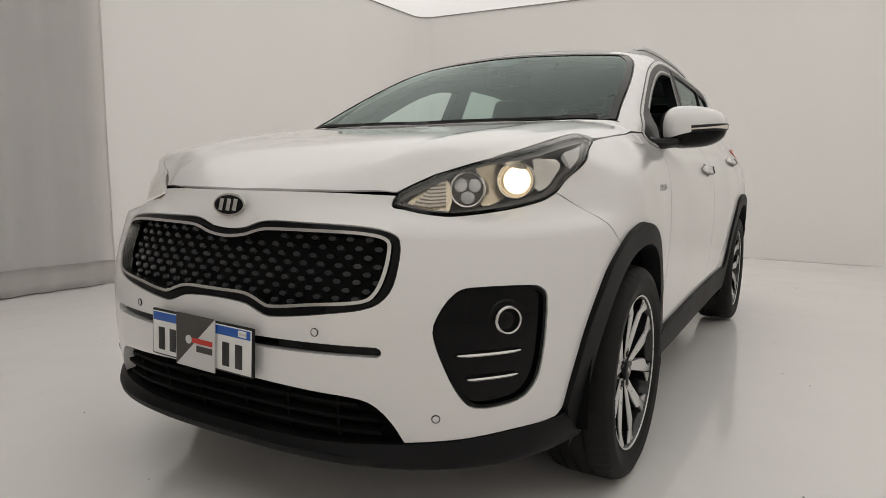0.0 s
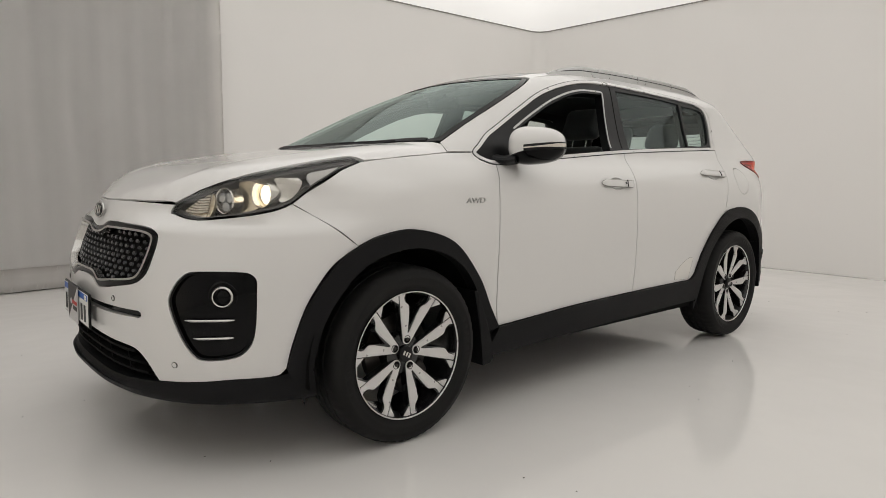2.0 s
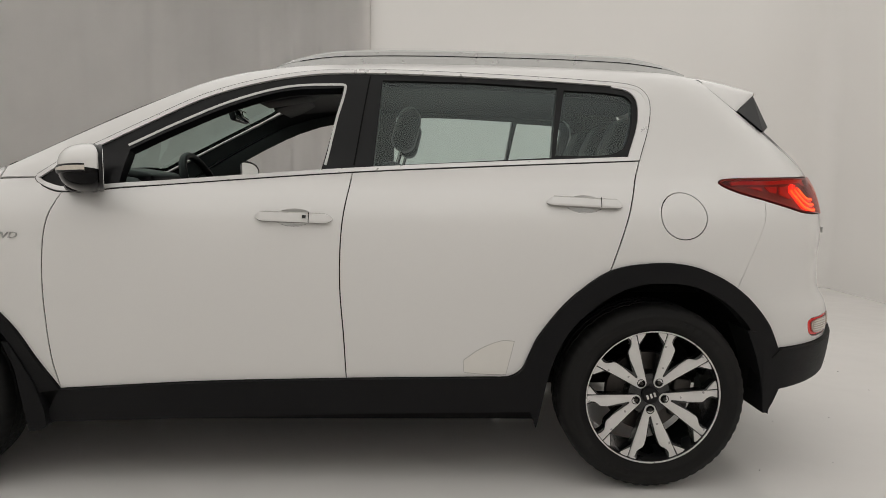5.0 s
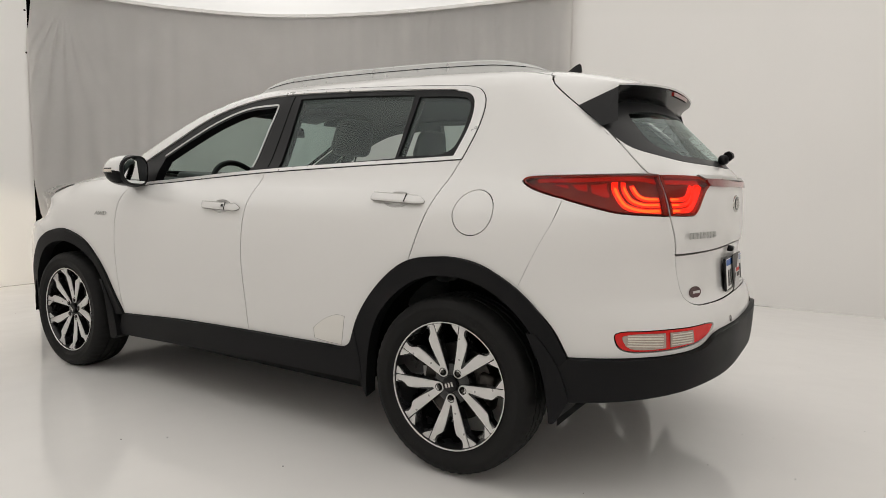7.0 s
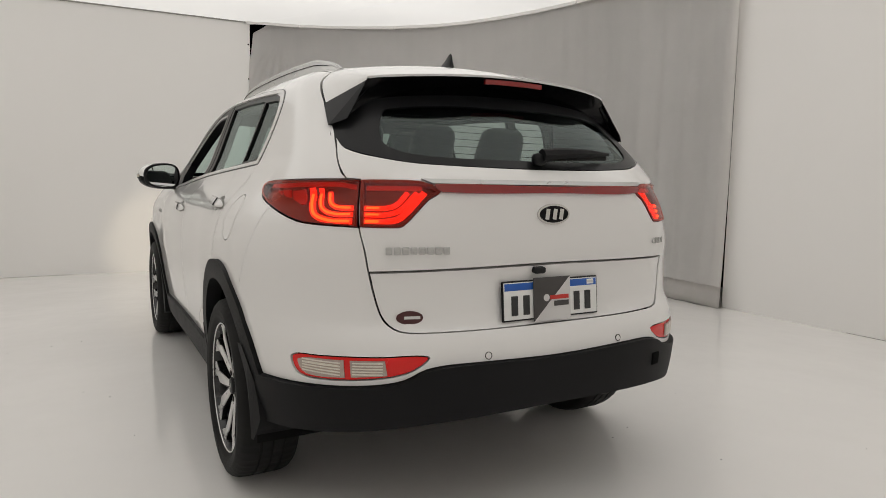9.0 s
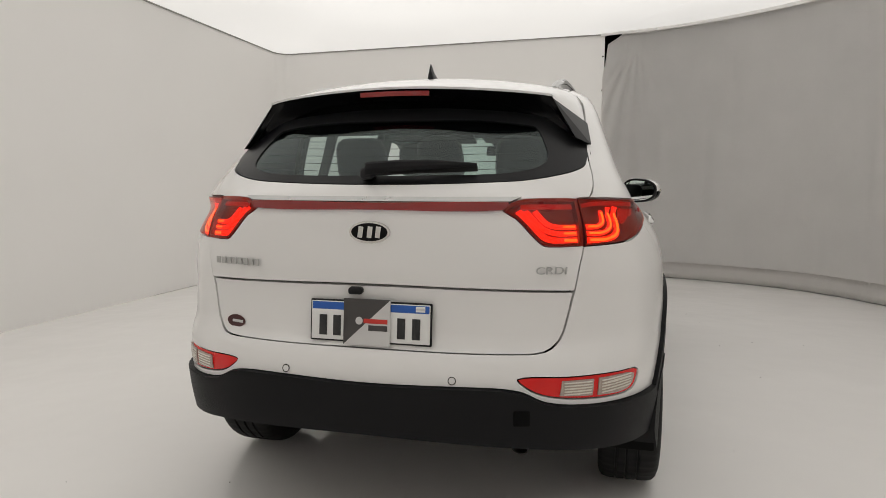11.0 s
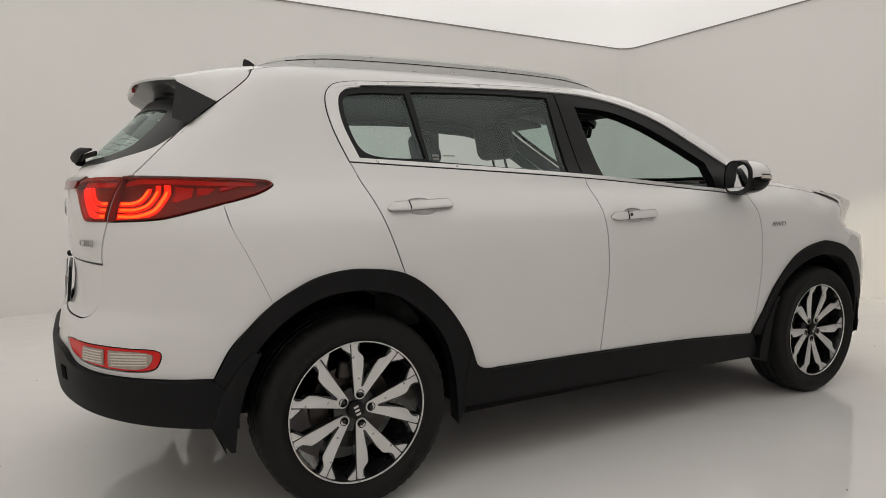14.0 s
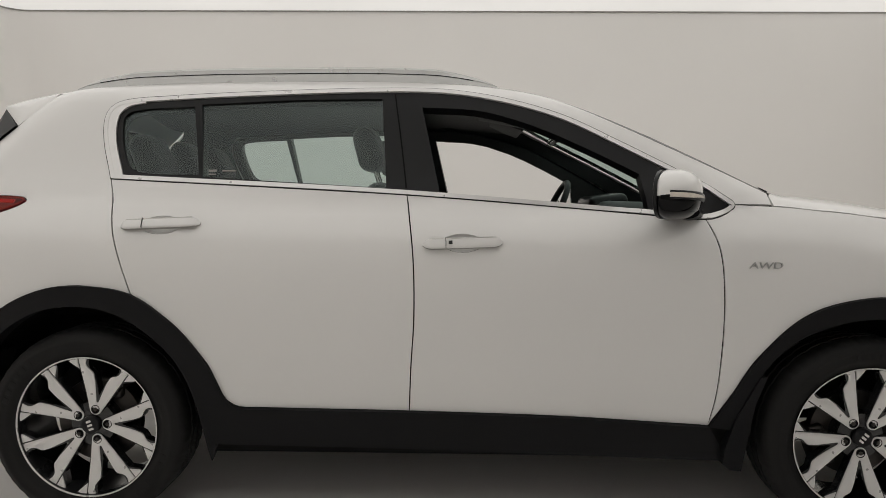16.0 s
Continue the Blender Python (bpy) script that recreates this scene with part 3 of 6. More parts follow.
def lettering(text, size, depth):
    """Raised letters as a bmesh, centred on the local origin."""
    cu = bpy.data.curves.new("text", "FONT")
    cu.body, cu.size, cu.extrude = text, size, depth / 2
    cu.align_x, cu.align_y = "CENTER", "CENTER"
    ob = new("text", cu)
    me = bpy.data.meshes.new_from_object(ob.evaluated_get(bpy.context.evaluated_depsgraph_get()))
    bm = bmesh.new()
    bm.from_mesh(me)
    bpy.data.objects.remove(ob)
    bpy.data.meshes.remove(me)
    return bm


def moved(bm, m):
    bmesh.ops.transform(bm, matrix=m, verts=bm.verts)
    return bm


# ---- the car: white compact crossover ----
car = new("car")
tagged(car, "white five-door compact crossover with black cladding, lamps lit, front windows down", "car")


def xz(pts):
    """Length and height of points given on the front end."""
    q = FRONT(np.array([p[0] for p in pts]), np.array([p[1] for p in pts]))
    return [(float(a[0]), float(a[2])) for a in q]


def xy(pts):
    q = FRONT(np.array([p[0] for p in pts]), np.array([p[1] for p in pts]))
    return [(float(a[0]), float(a[1])) for a in q]


def top_z(pts):
    q = on_top(np.array([p[0] for p in pts]), np.array([p[1] for p in pts]))
    return [(float(a[0]), float(a[2])) for a in q]


F_ARCH_OUT = [(.816, .374), (.881, .474), (.967, .618), (1.122, .77), (1.323, .827), (1.481, .81), (1.567, .779), (1.650, .727), (1.756, .583), (1.80, .45), (1.818, .365)]
F_ARCH_IN = [(.905, .36), (.934, .48), (1.045, .648), (1.193, .734), (1.366, .756), (1.557, .695), (1.694, .523), (1.74, .30), (1.745, .225)]
R_ARCH_OUT = [(-1.80, .53), (-1.741, .638), (-1.623, .757), (-1.484, .829), (-1.333, .85), (-1.158, .823), (-1.017, .72), (-.906, .578), (-.84, .422)]
R_ARCH_IN = [(-1.768, .40), (-1.743, .491), (-1.639, .655), (-1.486, .758), (-1.317, .779), (-1.179, .742), (-1.037, .625), (-.963, .482), (-.914, .223)]
DLO = [(-1.296, 1.217, 1), (-1.344, 1.358), (-1.350, 1.456), (-1.306, 1.503), (-1.143, 1.523), (-.703, 1.545), (-.283, 1.556), (-.073, 1.548), (.135, 1.512), (.338, 1.449),
       (.536, 1.352), (.727, 1.252), (.80, 1.214), (.87, 1.165), (.908, 1.133), (.88, 1.105), (.80, 1.083), (.574, 1.101), (-.228, 1.163)]
LAMP_TOP = [(27.9, .903), (28.5, .925), (30.6, .946), (34.3, .971), (36.9, .986), (43.0, 1.016), (49.4, 1.045), (57.6, 1.075), (63.8, 1.092), (68.2, 1.100), (69.6, 1.094)]
LAMP_LOW = [(70.3, 1.079), (64.5, 1.042), (58.6, .981), (54.4, .928), (51.7, .908), (47.9, .893), (43.0, .881), (39.5, .875), (36.1, .871), (32.3, .877), (29.6, .886), (27.8, .893)]
HOOD_LINE = [(1.457, .777), (1.385, .787), (1.306, .796), (1.199, .801), (1.10, .790), (1.046, .782)]
A_PILLAR = [(1.044, 1.172), (.9, 1.245), (.736, 1.325), (.552, 1.413), (.40, 1.485), (.285, 1.537)]
REAR_SEAM = [(-1.583, 1.549), (-1.614, 1.505), (-1.718, 1.417), (-1.835, 1.323), (-1.866, 1.293), (-1.8985, 1.262), (-1.930, 1.230), (-1.961, 1.198), (-1.992, 1.165)]


def to_rear(pts):
    """Flank points as degrees and height on the rear end."""
    return [(math.degrees(math.atan2(float(half_width(p[0], p[1])), -p[0] - 1.2)), *p[1:]) for p in pts]


def to_front(pts):
    return [(math.degrees(math.atan2(float(half_width(p[0], p[1])), p[0] - 1.2)), *p[1:]) for p in pts]


def hard(p):
    return (p[0], p[1], 1)


def build_flanks():
    fuel_c, fuel_r = (-1.424, 1.017), .083
    fuel = [(fuel_c[0] + x, fuel_c[1] + z) for x, z in circle(fuel_r, 16)]
    roof_edge = top_z([(x, .56) for x in (.2, .0, -.3, -.6, -.9, -1.2, -1.45)])
    side = ([hard(A_PILLAR[0])] + A_PILLAR[1:-1] + [hard(A_PILLAR[-1])] + roof_edge + [hard(REAR_SEAM[0])] + REAR_SEAM[1:-1] + [hard(REAR_SEAM[-1])]
            + [(-1.814, 1.158), (-1.605, 1.150), (-1.582, 1.135), (-1.631, 1.107), (-1.70, 1.086), (-1.749, 1.074, 1), (-1.731, .995), (-1.698, .925), (-1.660, .842), hard(R_ARCH_OUT[2]), *R_ARCH_OUT[3:5], hard(R_ARCH_OUT[5])]
            + [(-1.238, 1.055)] + DLO[:14] + [hard(DLO[14]), (1.042, 1.131, 1)])
    side[-16] = hard(side[-16])
    for flip in (False, True):
        part("body_side", sheet(side, [] if flip else [fuel], on_side, .028, 0, .014, .0022, flip), PAINT, car, "white pillar, cant rail and rear wing", sharp=50)
    panel("pillar_lining", car, TRIM_GREY, side, [], off=-.035, lip=0, step=.05)
    panel("fuel_flap", car, PAINT, fuel, gap=.0015, step=.02, both=False, label="round white fuel flap")
    fender = ([hard(DLO[16]), DLO[15], hard(DLO[14]), (1.044, 1.127, 1)] + top_z(HOOD_LINE[::-1])[1:-1] + [hard(xz([LAMP_LOW[0]])[0])]
              + xz(LAMP_LOW[1:3]) + [hard(xz([LAMP_LOW[3]])[0]), (1.665, .8575), hard(F_ARCH_OUT[6])] + F_ARCH_OUT[1:6][::-1] + [hard(F_ARCH_OUT[0]), (.836, .485), (.845, .684), (.842, .875), (.83, .987)])
    panel("front_wing", car, PAINT, fender, gap=.0023, lip=.0045, step=.025, label="white front wing")
    fd = [hard(DLO[16]), (.83, .987), (.842, .875), (.845, .684), (.836, .485), (.816, .374, 1), (.324, .403), (-.213, .417, 1), (-.206, .577), (-.195, .755), (-.20, .964), (-.228, 1.163, 1), (.574, 1.101)]
    rd = ([(-.228, 1.163, 1), (-.20, .964), (-.195, .755), (-.206, .577), (-.213, .417, 1), (-.74, .423), (-.805, .425), (-.852, .455), (-.885, .53)] + R_ARCH_OUT[6:8][::-1]
          + [hard(R_ARCH_OUT[5]), (-1.238, 1.055), (-1.296, 1.217, 1)])
    hollow = lambda x, z: [(x + .066 * math.cos(a), z + .029 * math.sin(a)) for a in np.linspace(0, 2 * math.pi, 20, endpoint=False)]
    fdo = panel("front_door", car, PAINT, fd, [hollow(-.032, 1.000)], gap=.0023, lip=.0045, step=.03, label="white front door with its window lowered")
    rdo = panel("rear_door", car, PAINT, rd, [hollow(-1.068, 1.056)], gap=.0023, lip=.0045, step=.03, label="white rear door with closed tinted window")
    # window surrounds
    ring = loop(DLO, on_side, .02)
    inner = shrink(ring, .0145)
    quarter = [(-1.250, 1.277), (-1.287, 1.433), (-1.253, 1.470), (-1.026, 1.487, 1), (-.982, 1.233, 1), (-1.19, 1.241)]
    rear = [(-1.0, 1.495, 1), (-.66, 1.512), (-.33, 1.517, 1), (-.303, 1.188, 1), (-.967, 1.226, 1)]
    front = [(-.182, 1.484, 1), (.031, 1.470), (.229, 1.412), (.427, 1.324), (.592, 1.240, 1), (.612, 1.114, 1), (-.112, 1.166, 1)]
    panel("trim_gap", car, SATIN_BLACK, shrink(ring, -.0035), [ring], off=.0012, lip=.004, step=.02, dense=True)
    panel("window_trim", car, SILVER, ring, [inner], off=.004, lip=.02, step=.02, dense=True, label="satin metal trim round the side windows")
    corner_ = [(-1.255, 1.228, 1), (-1.296, 1.2195, 1), (-1.3415, 1.358), (-1.3475, 1.454), (-1.304, 1.5005), (-1.21, 1.5110, 1), (-1.21, 1.499, 1), (-1.272, 1.485), (-1.303, 1.448), (-1.301, 1.36)]
    panel("corner_trim", car, SILVER, corner_, off=.003, lip=.008, step=.02, label="broad satin corner behind the rear side window")
    frames = [loop(h, on_side, .02) for h in (quarter, rear, front)]
    panel("window_frame", car, SATIN_BLACK, inner, frames, off=-.004, lip=.045, step=.025, dense=True, label="black window frames and middle pillar")
    panel("window_lining", car, TRIM_GREY, inner, frames, off=-.05, lip=0, step=.04, dense=True)
    for nm, o, holder in (("quarter_window", quarter, rdo), ("rear_door_window", rear, rdo)):
        for ob in panel(nm, holder, PANE_TINT, o, off=-.012, lip=.003, step=.05, label="tinted side window"):
            ob.visible_shadow = False
    film = [(-.637, .487, 1), (-.70, .533), (-.778, .563), (-.822, .560, 1), (-.795, .432, 1), (-.72, .433), (-.640, .440, 1)]
    fl = loop(film, on_side, .02)
    panel("protective_film", rdo, FILM, fl, off=.0012, lip=.0010, step=.03, dense=True, both=False, label="clear stone-guard film with dirty edge")
    panel("film_edge", rdo, LINE, fl, [shrink(fl, .0011)], off=.0018, lip=.001, step=.01, dense=True, both=False)
    for k, (wd, hg) in enumerate(((.030, .009), (.026, .006), (.052, .005))):
        bm = bmesh.new()
        rbox(bm, (0, 0, 0), (wd, hg, .0006), .0002)
        part("glass_stamp", moved(bm, mount(on_side, -.935 if k < 2 else -.875, 1.250 - .013 * (k % 2), -.009, True)), LINE, rdo[1])
    # bright inner edge of the front window channel
    ch = ribbon([(-.127, 1.19), (-.160, 1.36), (-.190, 1.490), (-.17, 1.4965), (.031, 1.4845), (.232, 1.4275), (.431, 1.339), (.598, 1.254)], .009, on_side, .012)
    panel("window_channel", fdo, ALU, ch, off=-.0015, lip=.004, step=.015, dense=True, both=False, label="bright strip in the window channel")
    sp = ribbon([(-.283, 1.535), (-.256, 1.36), (-.232, 1.19)], .005, on_side, .02)
    panel("door_split", car, DARK, sp, off=-.0025, lip=.003, step=.02, dense=True)
    # cladding
    panel("front_arch_cladding", car, BLACK_PLASTIC, [hard(F_ARCH_OUT[0]), *F_ARCH_OUT[1:-1], hard(F_ARCH_OUT[-1]), hard(F_ARCH_IN[-1]), *F_ARCH_IN[1:-1][::-1], hard(F_ARCH_IN[0])], off=.014, lip=.06, step=.02)
    panel("rear_arch_cladding", car, BLACK_PLASTIC, [hard(R_ARCH_OUT[0]), *R_ARCH_OUT[1:-1], hard(R_ARCH_OUT[-1]), hard(R_ARCH_IN[-1]), *R_ARCH_IN[1:-1][::-1], hard(R_ARCH_IN[0])], off=.014, lip=.06, step=.02)
    panel("sill_cladding", car, BLACK_PLASTIC, [(.816, .374, 1), (.324, .403), (-.213, .417), (-.74, .423), (-.805, .425), (-.852, .455), (-.880, .52, 1), (-.90, .40), (-.905, .292, 1), (0, .278), (.872, .25, 1), (.86, .30)], off=.016, lip=.06, step=.03, label="black sill cladding")
    liner = [(.877, .25, 1)] + F_ARCH_IN[1:8] + [(1.78, .36, 1), (1.78, .86, 1), (1.4, 1.02), (.95, 1.06), (-.25, 1.12), (-1.28, 1.17), (-1.48, 1.13), (-1.60, 1.05), (-1.74, 1.0), (-1.9, .98, 1), (-1.9, .5, 1), hard(R_ARCH_IN[0])] + R_ARCH_IN[1:8] + [(-.914, .25, 1)]
    panel("inner_frame", car, DARK, liner, [hollow(-.032, 1.000), hollow(-1.068, 1.056)], off=-.0085, lip=0, step=.04)
    # handles
    for holder, x, z, tilt in ((fdo, -.032, .998, 2), (rdo, -1.068, 1.054, 3)):
        for k, flip in enumerate((False, True)):
            m = mount(on_side, x, z, 0, flip) @ pose(0, 0, 0, 0, 0, -tilt if not flip else tilt)
            sg = 1 if flip else -1
            flat = [(.0180 * abs(math.cos(q)) ** .55 * (1 if math.cos(q) > 0 else -1), .0075 * abs(math.sin(q)) ** .6 * (1 if math.sin(q) > 0 else -1)) for q in np.linspace(0, 2 * math.pi, 20, endpoint=False)]
            n = 24
            lift = [.020 * min(1, math.sin(math.pi * (.02 + .96 * i / n)) * 3.0) ** .6 - .003 for i in range(n + 1)]
            path = [(-.135 + .270 * i / n, 0, lift[i]) for i in range(n + 1)]
            sc = [max(.22, min(1, (11 * (i / n) * (1 - i / n)) ** .42)) for i in range(n + 1)]
            bm = bmesh.new()
            sweep(bm, path, flat, up=Vector((0, 0, 1)), scale=sc)
            h = part("door_handle", moved(bm, m), PAINT, holder[k], "white pull handle", sharp=60)
            # slightly larger grey copy added beneath the grip as a thin outline
            bm = bmesh.new()
            sweep(bm, [(x_, 0, l_ - .0055) for (x_, _, l_) in path], flat, up=Vector((0, 0, 1)), scale=[k_ * 1.09 for k_ in sc])
            part("gasket", moved(bm, m), LINE, h)
            # joint between grip and fixed end, bright strip, lock cover
            bm = bmesh.new()
            rbox(bm, (-sg * .056, 0, .0200), (.0018, .0358, .0166), .0005)
            part("joint", moved(bm, m), SATIN_BLACK, h)
            bm = bmesh.new()
            rbox(bm, (0, .0150, .0245), (.225, .0022, .0012), .0005)
            part("bright_strip", moved(bm, m), CHROME, h)
            if holder is fdo:
                bm = bmesh.new()
                rbox(bm, (-sg * .040, .001, .0270), (.013, .012, .003), .001)
                part("sensor", moved(bm, m), INK, h)
            # bowl behind the grip
            bm = bmesh.new()
            rings = []
            for q in np.linspace(0, 1, 8):
                ang = np.linspace(0, 2 * math.pi, 40, endpoint=False)
                p = on_side(x + .0675 * (1 - q) * np.cos(ang), z + .002 + .0305 * (1 - q) * np.sin(ang)) + np.array((0, -.018 * (1 - (1 - q) ** 3) ** 1.2, 0))
                rings.append([bm.verts.new((c[0], c[1] * (-1 if flip else 1), c[2])) for c in p])
            for a_, b_ in zip(rings, rings[1:]):
                for i in range(40):
                    bm.faces.new((a_[i], a_[(i+1) % 40], b_[(i+1) % 40], b_[i]))
            bmesh.ops.remove_doubles(bm, verts=bm.verts, dist=.0004)
            bmesh.ops.recalc_face_normals(bm, faces=bm.faces)
            bm.normal_update()
            if sum((f.normal.y * f.calc_area() for f in bm.faces)) * (-1 if flip else 1) < 0:
                bmesh.ops.reverse_faces(bm, faces=bm.faces)
            part("handle_bowl", bm, PAINT, holder[k])
    for flip in (False, True):
        bm = moved(lettering("AWD", .031, .004), Matrix(((1.45, .22, 0, 0), (0, 1, 0, 0), (0, 0, 1, 0), (0, 0, 0, 1))))
        part("badge", moved(bm, mount(on_side, .98, .930, .003, flip)), ALU, car, "chrome letters on the front wing", smooth=False)
    # mirrors
    for s in (1, -1):
        mir = new("door_mirror"); mir.parent = car
        tagged(mir, "white and black door mirror with indicator strip")
        base = pose(.648, s * .925, 1.166, 0, 0, s * 25)
        t = bmesh.new()
        bmesh.ops.create_uvsphere(t, u_segments=48, v_segments=32, radius=1)

        def swell(y, z):
            return .125 * y, z * (.082 - .010 * y * s)

        for v in t.verts:
            x, y, z = v.co
            r = (abs(x)**2.3 + abs(y)**2.8 + abs(z)**2.6) ** (1/2.6)
            x, (y, z) = x / r, swell(y / r, z / r)
            v.co = (x * (.095 if x > 0 else .060), y, z)
        bmesh.ops.bisect_plane(t, geom=t.verts[:] + t.edges[:] + t.faces[:], plane_co=(-.030, 0, 0), plane_no=(1, 0, 0), clear_inner=True)
        cap, low, shell = t.copy(), t, t.copy()
        bmesh.ops.bisect_plane(shell, geom=shell.verts[:] + shell.edges[:] + shell.faces[:], plane_co=(-.004, 0, 0), plane_no=(1, s * .25, 0), clear_outer=True)
        for piece in (cap, low):
            bmesh.ops.bisect_plane(piece, geom=piece.verts[:] + piece.edges[:] + piece.faces[:], plane_co=(-.004, 0, 0), plane_no=(1, s * .25, 0), clear_inner=True)
        part("rear_shell", moved(shell, base), SATIN_BLACK, mir, "black rear shell")
        cut = dict(plane_co=(0, 0, -.028), plane_no=(-.12, -s * .22, 1))
        bmesh.ops.bisect_plane(cap, geom=cap.verts[:] + cap.edges[:] + cap.faces[:], clear_inner=True, **cut)
        bmesh.ops.bisect_plane(low, geom=low.verts[:] + low.edges[:] + low.faces[:], clear_outer=True, **cut)
        part("cap", moved(cap, base), PAINT, mir, "white painted cap")
        part("lower_shell", moved(low, base), GLOSS_BLACK, mir, "gloss black lower shell")
        oval = []
        for k in range(40):
            c, q = math.cos(2*math.pi*k/40), math.sin(2*math.pi*k/40)
            r = (abs(c)**2.8 + abs(q)**2.6) ** (1/2.7)
            oval.append(swell(c / r, q / r))
        back = base @ Matrix(((0, 0, -1, -.029), (1, 0, 0, 0), (0, 1, 0, 0), (0, 0, 0, 1)))
        bm = bmesh.new()
        prism(bm, [(a * .97, b * .97) for a, b in oval], .012, back, .004)
        part("rim", bm, SATIN_BLACK, mir, "black rear rim")
        bm = bmesh.new()
        prism(bm, [(a * .84, b * .82) for a, b in oval], .0015, back @ pose(0, 0, .012))
        part("mirror_glass", bm, MIRROR, mir)
        bm = bmesh.new()
        pth = []
        for a in np.linspace(-.25, 1.45, 22):
            c, q = math.cos(a), math.sin(a)
            r = (abs(c)**2.3 + abs(q)**2.7) ** (1/2.5)
            pth.append((.0965 * c / r, s * .127 * q / r, -.010 + .010 * q))
        sweep(bm, pth, circle(1, 8, .005, .0105))
        part("indicator", moved(bm, base), CLEAR_RIBS, mir, "clear indicator strip")
        bm = bmesh.new()
        sweep(bm, [(a * .994, b * .994, c) for a, b, c in pth], circle(1, 8, .0055, .0135))
        part("indicator_edge", moved(bm, base), SATIN_BLACK, mir)
        bm = bmesh.new()
        pth = catmull([(.76, s * .775, 1.108), (.745, s * .82, 1.100), (.715, s * .87, 1.106)], 6)
        sweep(bm, pth, circle(1, 12, .045, .022))
        part("foot", bm, SATIN_BLACK, mir)


def build_front():
    hood_nose = xy([(0, .930), (9.2, .930), (19.4, .928), (28.3, .9235)])
    lamp = xy(LAMP_TOP)
    outline = ([hood_nose[0]] + hood_nose[1:3] + [hard(hood_nose[3])] + lamp[2:-1] + [hard(HOOD_LINE[0])] + HOOD_LINE[1:-1] + [hard(HOOD_LINE[-1]), (1.044, .742, 1)] + [(1.09, .66), (1.165, .4), (1.205, 0)])
    hood = panel("bonnet", car, PAINT, mirrored_top(outline), proj=on_top, step=.028, gap=.002, lip=.010, both=False, label="white bonnet with two soft creases")[0]
    for v in hood.data.vertices:
        x, y = v.co.x, abs(v.co.y)
        k = (x - 1.10) / .95
        if 0 < k < 1 and v.co.z > .9:
            yc = .60 - .20 * k
            rise = 1 / (1 + math.exp(-(y - yc) / .014)) * max(0, 1 - max(0, y - yc) / max(.02, .73 - .17 * k - yc))
            v.co.z += .010 * rise * math.sin(math.pi * k) ** .6
    # the bonnet rolls down to meet the lamps
    us = np.linspace(LAMP_TOP[1][0], 60, 80)
    zs = np.interp(us, [p[0] for p in LAMP_TOP], [p[1] for p in LAMP_TOP])
    line = np.array(xy(list(zip(us, zs))))
    for v in hood.data.vertices:
        d = np.hypot(line[:, 0] - v.co.x, line[:, 1] - abs(v.co.y))
        k = int(np.argmin(d))
        if d[k] < .08:
            v.co.z = min(v.co.z, zs[k] + .002 + 1.4 * max(0, float(d[k]) - .003))
    bump_half = [(0, .9275), (9.2, .9275), (19.4, .9255), (28.3, .9205, 1), *[(a, b) for a, b in LAMP_LOW[4:][::-1]], hard(LAMP_LOW[3]), *to_front([(1.661, .8545), (1.5648, .7793, 1), (1.651, .728), (1.697, .68), (1.758, .583), (1.802, .45), (1.818, .365, 1)]), (52.0, .343), (44.3, .338), (37.9, .328), (30.1, .320, 1), (28.6, .37), (26.7, .409), (24.5, .428), (17.2, .436), (8.5, .442), (0, .444)]
    grille_half = [(0, .822), (3.7, .828), (6, .842), (8.3, .849), (14.6, .849), (23.7, .845), (27.8, .835), (29.3, .815), (29.2, .753), (28.2, .693), (26, .659), (21.4, .640), (10.8, .613), (8.7, .622), (6.5, .637), (1.8, .643), (0, .643)]
    chrome_half = [(0, .806), (3.9, .813), (6.2, .825), (8.4, .832), (20.3, .834), (25.4, .830), (27.8, .819), (28.4, .799), (27.7, .726), (26.3, .679), (24.5, .664), (18.1, .650), (10.7, .635), (8.6, .648), (6.3, .659), (1.0, .660), (0, .660)]
    fog = [(33.7, .602), (34.7, .656), (36.5, .695), (38.3, .706), (47.0, .705), (48.6, .69), (49.0, .665), (48.2, .483), (46.1, .427), (42.4, .409), (38.9, .411), (37.3, .437), (35.4, .503)]
    slot = [(-26.6, .5605, 1), (-27.1, .556), (-27.2, .544), (-26.7, .5385, 1), (0, .530), (26.7, .5385, 1), (27.2, .544), (27.1, .556), (26.6, .5605, 1), (0, .555)]
    neg = lambda pts: [(-p[0], *p[1:]) for p in pts]
    grille_out = mirrored(grille_half)
    bumper = panel("front_bumper", car, PAINT, mirrored(bump_half), [grille_out, fog, neg(fog), slot], proj=FRONT, step=.022, gap=.0018, lip=.03, both=False, label="white front bumper skin")[0]
    panel("front_liner", car, DARK, mirrored([(0, .90), (26, .90), (50, .86), (56, .8), (52, .38), (30, .26), (0, .26)]), proj=FRONT, off=-.085, lip=0, step=.05, both=False)
    # grille
    gr = panel("grille_frame", car, GLOSS_BLACK, grille_out, [mirrored(chrome_half)], proj=FRONT, step=.02, off=-.003, lip=.05, gap=.001, both=False, label="black grille with rows of raised lozenges")[0]
    c_out = loop(mirrored(chrome_half), FRONT, .015)
    panel("chrome_ring", gr, CHROME, c_out, [shrink(c_out, .0078)], proj=FRONT, step=.015, off=.006, lip=.03, both=False, dense=True, label="slim satin chrome ring")
    panel("backing", gr, DARK, mirrored(chrome_half), proj=FRONT, step=.03, off=-.04, lip=0, both=False)
    mesh_poly = np.array(shrink(loop(mirrored(chrome_half), FRONT, .02), .012))
    bm = bmesh.new()
